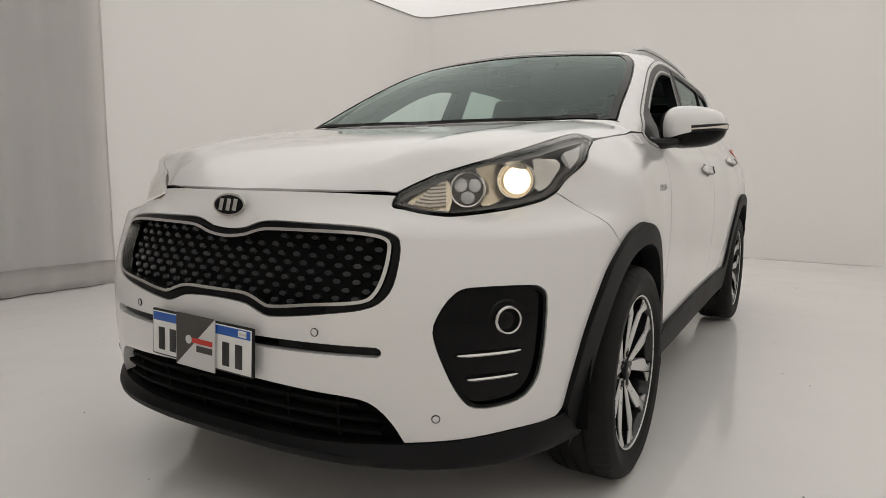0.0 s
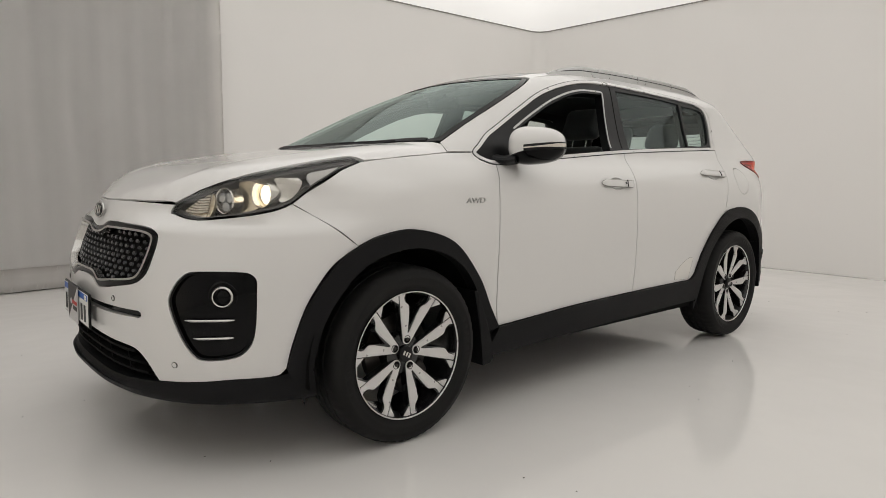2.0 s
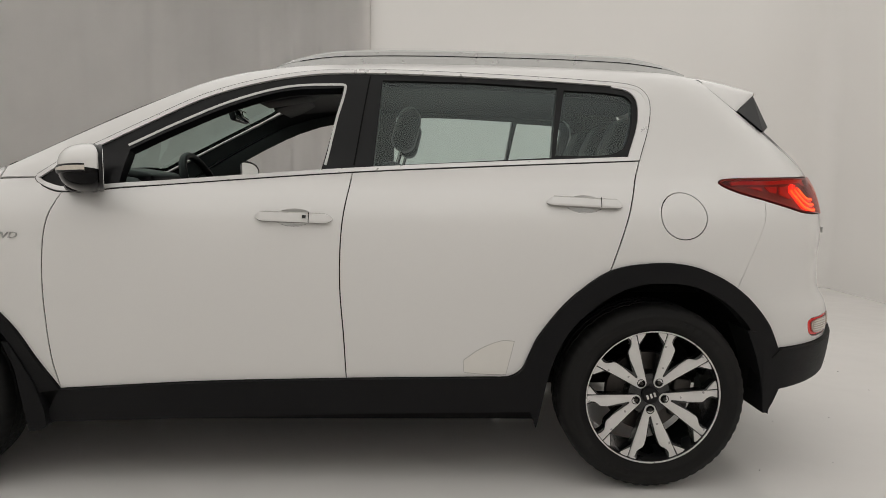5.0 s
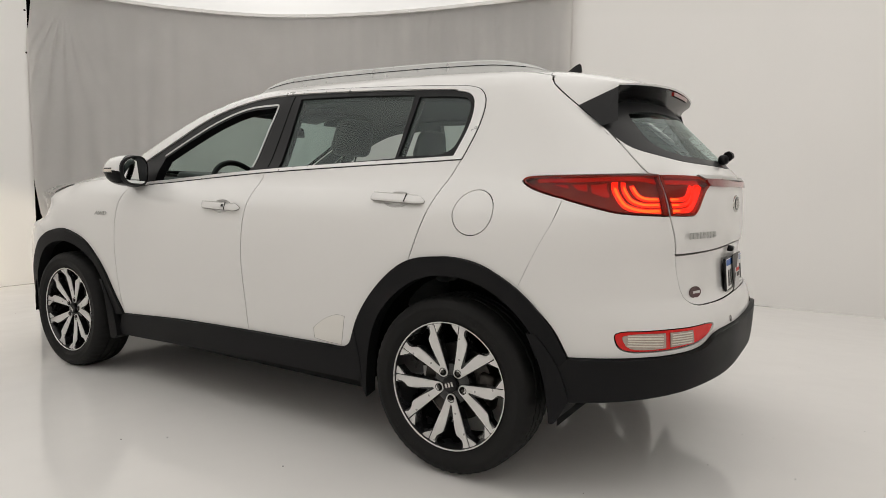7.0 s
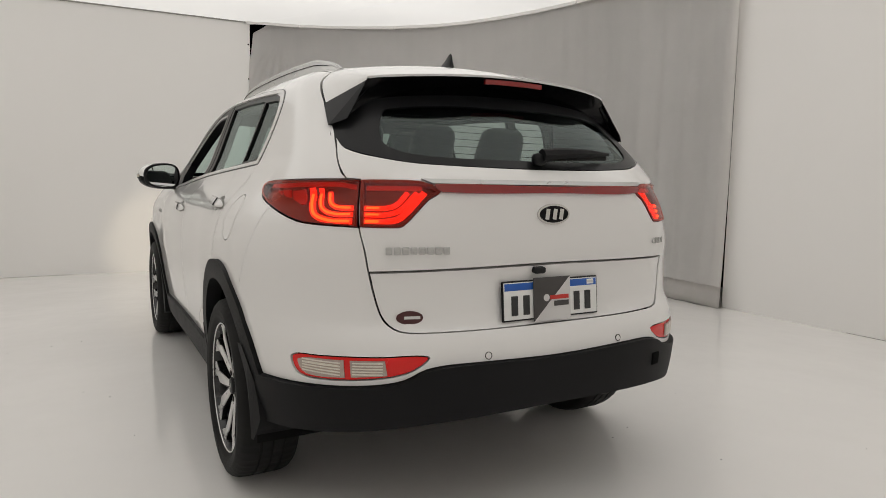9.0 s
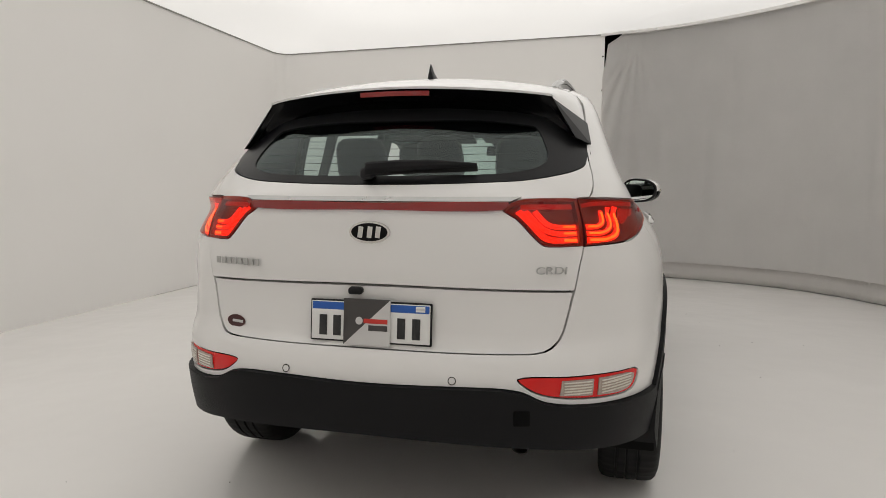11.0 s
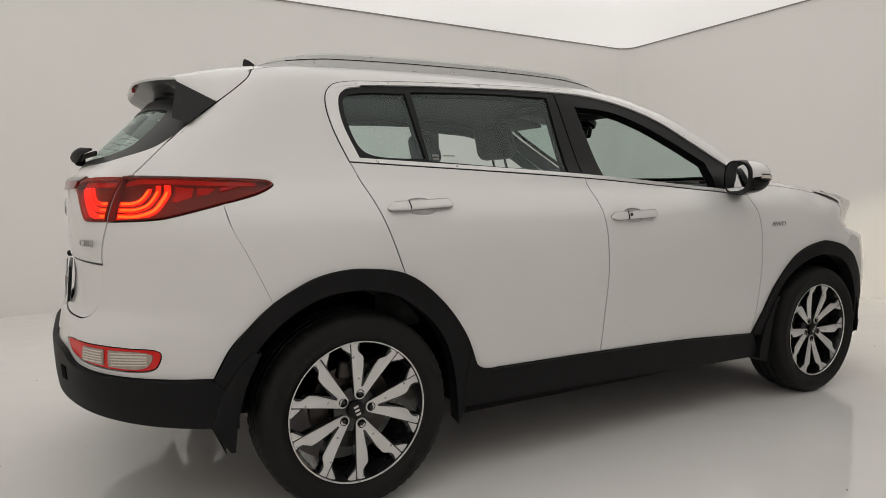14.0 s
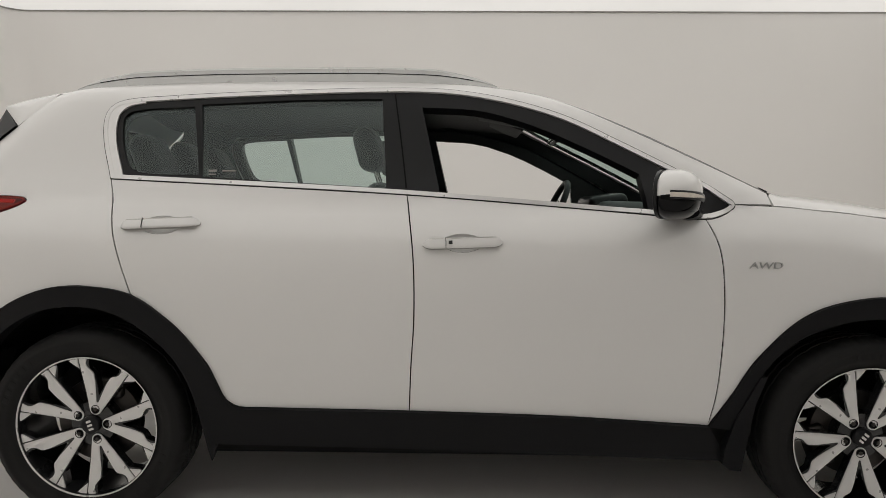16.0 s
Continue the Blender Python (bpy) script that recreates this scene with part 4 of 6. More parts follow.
    LOZENGE = [(-.0165, 0), (-.0075, .0088), (.0075, .0088), (.0165, 0), (.0075, -.0088), (-.0075, -.0088)]
    v = [bm.verts.new(c) for c in [(x, y, 0) for x, y in LOZENGE] + [(x * .74, y * .70, .005) for x, y in LOZENGE]]
    for q in [(i, (i + 1) % 6, (i + 1) % 6 + 6, i + 6) for i in range(6)] + [range(6, 12)]:
        bm.faces.new([v[i] for i in q])
    bmesh.ops.recalc_face_normals(bm, faces=bm.faces)
    first = None
    for r in range(11):
        z = .634 + .0205 * r
        for c in range(-17, 18):
            a = (c + .5 * (r % 2)) * 2.9
            if inside(mesh_poly, np.array([[a * KDEG, z]]))[0]:
                m = mount(FRONT, a, z, -.034)
                if first is None:
                    first = part("lozenge", bm, GRILLE_GREY, gr, smooth=False)
                    first.matrix_basis = m
                else:
                    share("lozenge", first, gr, m)
    # slot behind the plate and lower air intake
    panel("bumper_slot", car, GLOSS_BLACK, slot, proj=FRONT, off=-.02, lip=0, step=.03, both=False)
    intake = mirrored([(0, .438), (8.5, .436), (17.2, .430), (24.5, .422), (26.5, .404), (28.4, .365), (29.8, .318), (29, .25), (15, .24), (0, .24)])
    itk = panel("lower_intake", car, DARK, intake, proj=FRONT, off=-.045, lip=0, step=.03, both=False, label="black lower air intake with slats")[0]
    for z in (.335, .372, .408):
        span = 27 if z < .4 else 24
        panel("slat", itk, DARK, ribbon([(-span, z), (0, z + .004), (span, z)], .009, FRONT, .03), proj=FRONT, off=-.012, lip=.03, step=.03, both=False, dense=True)
    for a in (-21, -13, -5, 5, 13, 21):
        panel("upright", itk, DARK, ribbon([(a, .312), (a, .425)], .006, FRONT, .03), proj=FRONT, off=-.018, lip=.025, step=.03, both=False, dense=True)
    # lower lip: starts flush, swells forward, turns under
    bm = bmesh.new()
    angles = np.linspace(-58.5, 58.5, 79)
    top_of = Curve((0, .298), (15, .301), (30, .318), (37.9, .327), (44.3, .337), (52, .342), (54.8, .352), (58.6, .34))
    rows = []
    for a in angles:
        fade = max(0.0, min(1.0, (56 - abs(a)) / 14))
        zt = float(top_of(abs(a)))
        prof = ((zt, -.12), (zt, .004), (zt - .012, .010), (zt - .026, .014 + .010 * fade), (.280, .016 + .020 * fade), (.264, .016 + .024 * fade), (.252, .012 + .018 * fade), (.241, .0), (.228 + .006 * math.sin(a * .7), -.10))
        zs = np.array([p[0] for p in prof])
        mid, lo_, hi_ = (FRONT(np.full(len(zs), a + e), zs) for e in (0, -.4, .4))
        t = hi_ - lo_
        nrm = np.stack([t[:, 1], -t[:, 0], np.zeros(len(zs))], 1)
        nrm /= np.linalg.norm(nrm, axis=1)[:, None]
        rows.append([bm.verts.new(p + n_ * o[1]) for p, n_, o in zip(mid, nrm, prof)])
    for p, q in zip(rows, rows[1:]):
        for i in range(len(p) - 1):
            bm.faces.new((p[i], q[i], q[i+1], p[i+1]))
    bmesh.ops.recalc_face_normals(bm, faces=bm.faces)
    part("front_lip", bm, BLACK_PLASTIC, car, "black lower bumper lip", sharp=60)
    # lamps in the bumper corners
    for s in (1, -1):
        f = (lambda pts: [(s * p[0], *p[1:]) for p in pts])
        hs = panel("fog_lamp_surround", car, GLOSS_BLACK, f(fog), proj=FRONT, off=-.012, lip=0, step=.025, both=False, label="gloss black corner surround with fog lamp")[0]
        ring = loop(f(fog), FRONT, .015)
        panel("edge", hs, GLOSS_BLACK, shrink(ring, .002), [shrink(ring, .009)], proj=FRONT, off=-.002, lip=.012, step=.015, both=False, dense=True)
        m = mount(FRONT, s * 43.3, .625, -.022)
        bm = bmesh.new()
        lathe(bm, [(.036, 0), (.036, .018), (.033, .022), (.0295, .020), (.029, .006)], 32)
        part("bezel", moved(bm, m), CHROME, hs, "chrome fog lamp bezel")
        bm = bmesh.new()
        lathe(bm, [(.030, .004), (.023, .011), (.012, .015), (0, .017)], 32)
        part("fog_lens", moved(bm, m), GLOSS_BLACK, hs)
        bm = bmesh.new()
        lathe(bm, [(.060, -.015), (.055, .004), (.047, .008), (.040, -.004)], 32)
        part("cowl", moved(bm, m), SATIN_BLACK, hs)
        for z, a0, a1 in ((.543, 36.6, 45.2), (.482, 38.0, 44.9)):
            bm = bmesh.new()
            sweep(bm, [mount(FRONT, s * (a0 + (a1 - a0) * k / 8), z + .004 * k / 8, -.007).translation for k in range(9)], circle(1, 8, .010, .0052), scale=[.5] + [1] * 7 + [.5])
            part("blade", bm, CHROME, hs, "slim chrome blade")
        for a, z in ((18.3, .587), (34.1, .387)):
            bm = bmesh.new()
            lathe(bm, [(.0108, 0), (.0108, .002), (.0090, .003), (.0088, .0015)], 20)
            sn = part("parking_sensor", moved(bm, mount(FRONT, s * a, z, 0)), STEEL, bumper)
            bm = bmesh.new()
            lathe(bm, [(.0088, .0015), (0, .0022)], 20)
            part("face", moved(bm, mount(FRONT, s * a, z, 0)), PAINT, sn)
        # headlamps
        o = f(LAMP_TOP + LAMP_LOW)
        hl = panel("headlamp", car, LAMP_GREY, o, proj=FRONT, off=-.070, lip=0, step=.025, both=False, label="swept-back smoked headlamp, inner bulb lit")[0]
        ring = loop(o, FRONT, .015)
        panel("edge", hl, GLOSS_BLACK, shrink(ring, .0025), [shrink(ring, .008)], proj=FRONT, off=-.002, lip=.012, step=.015, both=False, dense=True)
        panel("bezel", hl, LAMP_GREY, shrink(ring, .008), [shrink(ring, .019)], proj=FRONT, off=-.012, lip=.035, step=.015, both=False, dense=True, label="smoked inner bezel")
        g = panel("lens", hl, LENS_CLEAR, shrink(ring, .004), proj=FRONT, off=.001, lip=0, step=.02, both=False, dense=True)[0]
        g.visible_shadow = False
        rim_3d = FRONT(np.array([p[0] / KDEG for p in ring]), np.array([p[1] for p in ring]))
        for v in g.data.vertices:                       # the lens swells outwards between its edges
            d = float(np.min(np.linalg.norm(rim_3d - np.array(v.co), axis=1)))
            v.co += Vector((.62, s * .72, .30)).normalized() * .042 * min(1, d / .06) ** .7
        m = mount(FRONT, s * 48.8, .962, -.040)
        aim = Matrix.Translation(m.translation) @ pose(0, 0, 0, 0, 88, s * 16)
        rr = .046
        bm = bmesh.new()
        lathe(bm, [(rr * 1.12, -.02), (rr * 1.12, .028), (rr * 1.07, .035), (rr * 1.02, .033), (rr * .98, .010)], 40)
        pr = part("projector", moved(bm, aim), REFLECTOR, hl, "chrome-ringed projector, lit warm white")
        bm = bmesh.new()
        lathe(bm, [(rr * .99, .014), (rr * .95, .006), (rr * .88, .001), (rr * .80, .004)], 40)
        part("bowl", moved(bm, aim), BOWL_GLOW, pr, "chrome bowl, the bulb's warm light added as its own glow")
        bm = bmesh.new()
        lathe(bm, [(rr * .80, .004), (rr * .60, .008), (rr * .40, .010), (0, .011)], 40)
        part("bulb_lens", moved(bm, aim), WARM_GLOW, pr)
        m = mount(FRONT, s * 40.1, .950, -.040)
        aim = Matrix.Translation(m.translation) @ pose(0, 0, 0, 0, 88, s * 16)
        bm = bmesh.new()
        lathe(bm, [(.049, -.02), (.049, .024), (.046, .028), (.0425, .026), (.0415, .010)], 40)
        dr = part("running_lamp", moved(bm, aim), REFLECTOR, hl, "round lamp of three clear cells")
        bm = bmesh.new()
        lathe(bm, [(.0415, .010), (0, .009)], 32)
        part("backing", moved(bm, aim), LAMP_GREY, dr)
        for k in range(3):
            a0 = 120 * k
            ca, sa = math.cos(radians(a0)), math.sin(radians(a0))
            petal = [((.0215 + x) * ca - y * sa, (.0215 + x) * sa + y * ca) for x, y in circle(1, 16, .0172, .0192)]
            bm = bmesh.new()
            prism(bm, petal, .012, aim @ pose(0, 0, .009), .004)
            part("cell", bm, DRL_CELL, dr, "faceted clear cell")
        for k in range(8):
            z = .890 + .0092 * k
            panel("rib", hl, CLEAR_RIBS, ribbon(f([(30.0 + .62 * k, z + .004), (33.4, z), (36.0, z + .003)]), .0052, FRONT, .02), proj=FRONT, off=-.016, lip=.010, step=.02, both=False, dense=True)
        panel("turn_signal", hl, WARM_TINT, f([(29.6, .899), (36.2, .884), (36.6, .962), (33.2, .945)]), proj=FRONT, off=-.026, lip=.015, step=.02, both=False, label="warm reflector behind the ribbed lens")
        panel("reflector", hl, REFLECTOR, f([(50.9, 1.012), (52.5, 1.020), (55.4, 1.026), (56.4, 1.012), (56.2, .985), (54.6, .955), (52.4, .940), (51.4, .945), (51.2, .980)]), proj=FRONT, off=-.020, lip=.03, step=.02, both=False, label="bright reflector bowl")
        panel("link", hl, WARM_TINT, f([(42.0, .990), (44.6, .996), (47.0, .985), (47.2, .945), (45.4, .925), (42.4, .915)]), proj=FRONT, off=-.060, lip=.02, step=.015, both=False, label="silver between the lamps, bulb warmth put into its colour")
        panel("marker", hl, CARD_LIGHT, f([(57.6, 1.037), (61.0, 1.053), (64.7, 1.066, 1), (60.6, 1.024), (58.2, .992, 1)]), proj=FRONT, off=-.010, lip=.012, step=.02, both=False, label="pale triangular side marker")
    # oval badge, plain shapes
    emblem(FRONT, 0, .886, bumper, 1)


def emblem(proj, u, v, holder, k=1.0):
    m = mount(proj, u, v, .001)
    bm = bmesh.new()
    prism(bm, circle(1, 36, .062 * k, .032 * k), .006, m, .002)
    rim = part("badge", bm, CHROME, holder, "oval chrome-rimmed black badge")
    bm = bmesh.new()
    prism(bm, circle(1, 36, .055 * k, .026 * k), .002, m @ pose(0, 0, .0055), .0006)
    part("field", bm, GLOSS_BLACK, rim)
    bm = bmesh.new()
    for x in (-.026, .002, .027):
        rbox(bm, (x * k, 0, .0085), (.015 * k, .033 * k, .002), .0006, (0, 0, -8))
    part("mark", moved(bm, m), CHROME, rim)


def build_roof():
    hole = [(.352, 0), (.317, .34), (.288, .45), (.24, .468), (.15, .468), (-.95, .45), (-1.02, .43), (-1.05, .36), (-1.05, 0)]
    panel("roof", car, PAINT, mirrored_top([(.368, 0), (.33, .35), (.287, .558, 1), (.0, .558), (-1.0, .558), (-1.575, .558, 1), (-1.53, .3), (-1.52, 0)]), [mirrored_top(hole)], proj=on_top, step=.03, gap=.002, both=False, label="white roof with a dark glass sunroof")
    panel("sunroof", car, GLOSS_BLACK, mirrored_top(hole), proj=on_top, off=-.002, step=.04, gap=.003, both=False, label="dark glass sunroof")
    head = [(.34, 0), (.30, .35), (.26, .55), (-.4, .58), (-1.2, .57), (-1.6, .52), (-1.58, 0)]
    panel("headlining", car, TRIM_GREY, mirrored_top(head), proj=on_top, off=-.05, step=.05, lip=0, both=False)
    # windscreen
    edge = [(x, float(half_width(x, z)) - .004) for x, z in [(1.03, 1.179)] + A_PILLAR[1:]]
    ws = mirrored_top([(1.203, 0), (1.165, .4), (1.09, .655)] + [hard(edge[0])] + edge[1:-1] + [hard(edge[-1]), (.335, .35), (.372, 0)])
    w = panel("windscreen", car, PANE_CLEAR, ws, proj=on_top, off=-.006, lip=0, step=.04, both=False, label="greenish laminated windscreen")[0]
    w.visible_shadow = False
    ring = loop(ws, on_top, .02)
    panel("windscreen_border", car, HOLLOW_BLACK, ring, [shrink(ring, .026)], proj=on_top, off=-.003, lip=.004, step=.025, both=False, dense=True)
    panel("cowl", car, BLACK_PLASTIC, ribbon([(1.062, -.665), (1.150, -.40), (1.188, -.12), (1.188, .12), (1.150, .40), (1.062, .665)], .026, on_top, .03), proj=on_top, off=.0005, lip=.004, step=.03, both=False, dense=True, label="black scuttle strip under the windscreen")
    panel("sensor_cover", car, SATIN_BLACK, [(.405, -.10, 1), (.405, .10, 1), (.50, .065), (.50, -.065)], proj=on_top, off=-.014, lip=.03, step=.03, both=False, label="black sensor cover behind the windscreen")
    # wipers
    for y0, y1 in ((.52, .02), (-.1, -.58)):
        bm = bmesh.new()
        pts = [Vector(on_top(np.array([1.188 - .24 * y * y]), np.array([y]))[0]) + Vector((0, 0, -.001)) for y in np.linspace(y0, y1, 5)]
        sweep(bm, catmull(pts, 4), circle(1, 6, .005, .007))
        part("wiper", bm, SATIN_BLACK, car, "black windscreen wiper")
    # rails
    for s in (1, -1):
        rail = new("roof_rail"); rail.parent = car
        tagged(rail, "silver raised roof rail")
        xs = np.linspace(.10, -1.545, 36)
        rows = []
        for i, x in enumerate(xs):
            y = .535 - .035 * ((x + .7) / .85) ** 2
            zr = float(on_top(np.array([x]), np.array([y]))[0][2])
            t = i / 35
            h = .046 * min(1, math.sin(math.pi * t) * 2.2) ** .7 + .002
            rows.append((x, y, zr, h))
        bm = bmesh.new()
        rings = []
        for x, y, z, h in rows:
            rings.append([bm.verts.new((x, s * (y + a), z + b)) for a, b in ((-.013, -.008), (-.013, h - .004), (-.008, h), (.006, h + .001), (.014, h - .006), (.0165, h * .55), (.015, h * .5), (.021, -.008))])
        for a, b in zip(rings, rings[1:]):
            for i in range(8):
                bm.faces.new((a[i], a[(i+1) % 8], b[(i+1) % 8], b[i]))
        bm.faces.new(rings[0]); bm.faces.new(rings[-1][::-1])
        bmesh.ops.recalc_face_normals(bm, faces=bm.faces)
        part("bar", bm, ALU, rail)
        bm = bmesh.new()
        pts = [(x, s * (y + .0168), z + h * .52) for x, y, z, h in rows[2:-2]]
        sweep(bm, pts, circle(1, 6, .0012, .0012))
        part("joint", bm, DARK, rail)
    # shark-fin aerial
    bm = bmesh.new()
    prof = [(-1.335, 0), (-1.38, .012), (-1.43, .040), (-1.462, .064), (-1.482, .072), (-1.490, .062), (-1.495, .02), (-1.497, 0)]
    rows = []
    for x, h in prof:
        zr = float(on_top(np.array([x]), np.array([0.0]))[0][2]) - .004
        rows.append((x, zr, h))
    L = [bm.verts.new((x, .024 * (1 - .8 * ((x + 1.42) / .085) ** 2) + .003, z)) for x, z, h in rows]
    R = [bm.verts.new((x, -.024 * (1 - .8 * ((x + 1.42) / .085) ** 2) - .003, z)) for x, z, h in rows]
    T = [bm.verts.new((x, 0, z + h + .001)) for x, z, h in rows]
    for A, B in ((L, T), (T, R)):
        for i in range(len(rows) - 1):
            bm.faces.new((A[i], A[i+1], B[i+1], B[i]))
    bmesh.ops.recalc_face_normals(bm, faces=bm.faces)
    part("aerial", bm, SATIN_BLACK, car, "dark shark-fin aerial")


def build_rear():
    inner_lamp = [(36.5, 1.161, 1), (27.0, 1.160), (24.6, 1.149, 1), (23.2, 1.127), (25.2, 1.104), (29.4, 1.024), (31, 1.019), (35.9, 1.020, 1)]
    outer_lamp = [(37.1, 1.161, 1), *to_rear([(-1.814, 1.157), (-1.605, 1.149), (-1.584, 1.135), (-1.632, 1.109), (-1.70, 1.088), (-1.747, 1.076), (-1.80, 1.062), (-1.86, 1.046), (-1.931, 1.030)]), (36.75, 1.020, 1)]
    inner_face = [(36.98, 1.162, 1)] + inner_lamp[1:-1] + [(36.36, 1.019, 1)]
    neg = lambda pts: [(-p[0], *p[1:]) for p in pts]
    up = mirrored([(0, 1.203), (25.3, 1.213), (34.1, 1.231), (41, 1.259), *to_rear([(-1.8665, 1.2945, 1), (-1.8985, 1.262), (-1.9295, 1.230), (-1.9605, 1.198), (-1.9915, 1.166, 1)]), (37.0, 1.163, 1), (36.42, 1.02), (35.4, .95), (34.8, .886, 1), (20, .892), (0, .896)])
    gate = panel("tailgate", car, PAINT, up, [inner_lamp, neg(inner_lamp)], proj=REAR, step=.022, off=.0015, lip=.03, gap=.0013, both=False, label="white tailgate with badges and lamp strip")[0]
    low = mirrored([(0, .889), (20, .886), (34.7, .880, 1), (33.8, .805), (32.3, .737), (29.6, .706), (25, .700), (0, .698)])
    panel("tailgate_lower", gate, PAINT, low, proj=REAR, step=.022, off=-.003, lip=.03, gap=.0015, both=False)
    refl = [(25, .632), (33, .634), (42.3, .631), (47.4, .622), (46.6, .57), (43.3, .556), (32.4, .568), (27.5, .590)]
    half = [(0, .6965), (25, .6985), (29.72, .7045), (32.40, .7360), (33.90, .8045), (34.86, .88), (35.50, .95), (36.52, 1.0185, 1), *to_rear([(-1.931, 1.027), (-1.86, 1.043), (-1.80, 1.059), (-1.7460, 1.073, 1), (-1.7280, .995), (-1.6950, .925), (-1.6570, .842), (-1.6200, .757, 1), (-1.744, .638), (-1.803, .53, 1)]),
            (47.2, .535), (34.7, .546), (29, .562), (25.4, .594), (20.2, .604), (0, .596)]
    bumper = panel("rear_bumper", car, PAINT, mirrored(half), [refl, neg(refl)], proj=REAR, step=.022, lip=.03, gap=.0015, both=False, label="white rear bumper skin")[0]
    black = panel("rear_bumper_cladding", car, BLACK_PLASTIC, mirrored([(0, .594), (20.2, .602), (25.4, .592), (29, .560), (34.7, .544), (47.2, .533), (55.3, .529, 1), (58.5, .45), (58.5, .365, 1), (45, .388), (35, .408), (24, .428), (0, .436)]),
                  proj=REAR, step=.025, off=.018, lip=.06, both=False, label="black grained lower rear bumper")[0]
    panel("diffuser", car, BLACK_PLASTIC, mirrored([(0, .46), (30, .45), (50, .42), (54, .372), (40, .378), (31, .386), (28, .398), (22, .396), (19, .408), (11, .404), (8, .414), (0, .412)]), proj=REAR, step=.03, off=-.045, lip=.03, both=False)
    panel("rear_liner", car, DARK, mirrored([(0, 1.18), (30, 1.18), (45, 1.13), (52, 1.0), (55, .6), (50, .43), (0, .44)]), proj=REAR, off=-.05, lip=0, step=.05, both=False)
    # black block painting the shade of the towing-eye hole, its screw, tail pipe
    bm = bmesh.new()
    rbox(bm, (0, 0, 0), (.050, .048, .010), .008)
    part("tow_eye_hole", moved(bm, mount(REAR, -25.5, .519, .0165)), UNLIT_BLACK, black, "near-black block painted as the shaded towing-eye hole")
    bm = bmesh.new()
    lathe(bm, [(.028, 0), (.028, .125), (.024, .125), (.024, 0)], 20, pose(-1.90, -.45, .405, 0, -122, 0))
    part("tail_pipe", bm, STEEL, car, "dull steel tail pipe")
    # lamps
    for s in (1, -1):
        f = (lambda pts: [(s * p[0], *p[1:]) for p in pts])
        for nm, o, holder in (("tail_lamp", outer_lamp, car), ("tailgate_lamp", inner_lamp, gate)):
            hs = panel(nm, holder, RED_HOUSING, f(o), proj=REAR, off=-.016, lip=0, step=.02, gap=.001, both=False, label="red tail lamp with glowing light bands")[0]
            ring = loop(f(inner_face if nm == "tailgate_lamp" else o), REAR, .015)
            g = panel("lens", hs, LENS_RED, shrink(ring, .0015), proj=REAR, off=.006, lip=.01, step=.03, both=False, dense=True)[0]
            g.visible_shadow = False
            panel("edge", hs, RED_HOUSING, shrink(ring, .001), [shrink(ring, .011 if nm == "tailgate_lamp" else .006)], proj=REAR, off=.0042, lip=.02, step=.015, both=False, dense=True)
            if nm == "tail_lamp":
                bands = [([(37.9, 1.080), (40.6, 1.081), (42.0, 1.092), (42.5, 1.110), (42.7, 1.128)], .013), ([(37.9, 1.060), (41.4, 1.061), (43.6, 1.076), (44.3, 1.102), (44.5, 1.128)], .013),
                         ([(37.9, 1.039), (42.0, 1.040), (45.0, 1.058), (46.0, 1.092), (46.3, 1.128)], .017)]
                bars = [[(37.6, 1.142), (45.0, 1.143), (61.2, 1.139)]]
                blocks = [[(47.9, 1.125, 1), (51.0, 1.124, 1), (50.8, 1.096, 1), (47.7, 1.088)], [(51.9, 1.124, 1), (54.6, 1.124, 1), (53.6, 1.106, 1), (51.6, 1.100)], [(55.4, 1.124, 1), (58.0, 1.125, 1), (55.2, 1.111, 1)]]
            else:
                bands = [([(35.9, 1.080), (32.4, 1.080), (30.6, 1.090), (28.8, 1.128)], .013), ([(35.9, 1.060), (32.2, 1.060), (29.9, 1.074), (27.2, 1.128)], .013), ([(35.9, 1.039), (32.0, 1.039), (29.8, 1.050), (25.9, 1.128)], .017)]
                bars = [[(36.0, 1.142), (26.4, 1.142)]]
                blocks = []
            for pth, w in bands:
                panel("light_band", hs, RED_GLOW, ribbon(f(pth), w, REAR, .01), proj=REAR, off=-.009, lip=.006, step=.01, both=False, dense=True, label="glowing red light band")
                core = [(38.3, pth[0][1])] + pth[1:-1] + [tuple(.3 * q + .7 * r for q, r in zip(pth[-2], pth[-1]))] if nm == "tail_lamp" else [(35.6, pth[0][1]), (33.4, pth[1][1])]
                panel("light_core", hs, AMBER_GLOW, ribbon(f(core), w * .42, REAR, .01), proj=REAR, off=-.006, lip=.003, step=.01, both=False, dense=True)
            for pth in bars:
                panel("light_bar", hs, RED_SOFT, ribbon(f(pth), .013, REAR, .02), proj=REAR, off=-.008, lip=.006, step=.02, both=False, dense=True)
            for b in blocks:
                panel("reflex_block", hs, RED_SOFT, f(b), proj=REAR, off=-.009, lip=.006, step=.02, both=False)
        rf = panel("bumper_lamp", bumper, RED_BRIGHT, f(refl), proj=REAR, off=-.004, lip=.0, step=.02, gap=.003, both=False, label="red and clear lamp in the bumper")[0]
        panel("clear_cell", rf, CLEAR_DARK, f([(38.2, .622, 1), (46.0, .614), (45.3, .576), (42.8, .566), (38.0, .569, 1)]), proj=REAR, off=.001, lip=.004, step=.02, both=False)
        panel("clear_cell", rf, CLEAR_DARK, f([(31.8, .623, 1), (37.2, .622, 1), (37.0, .571, 1), (31.4, .578, 1)]), proj=REAR, off=.001, lip=.004, step=.02, both=False)
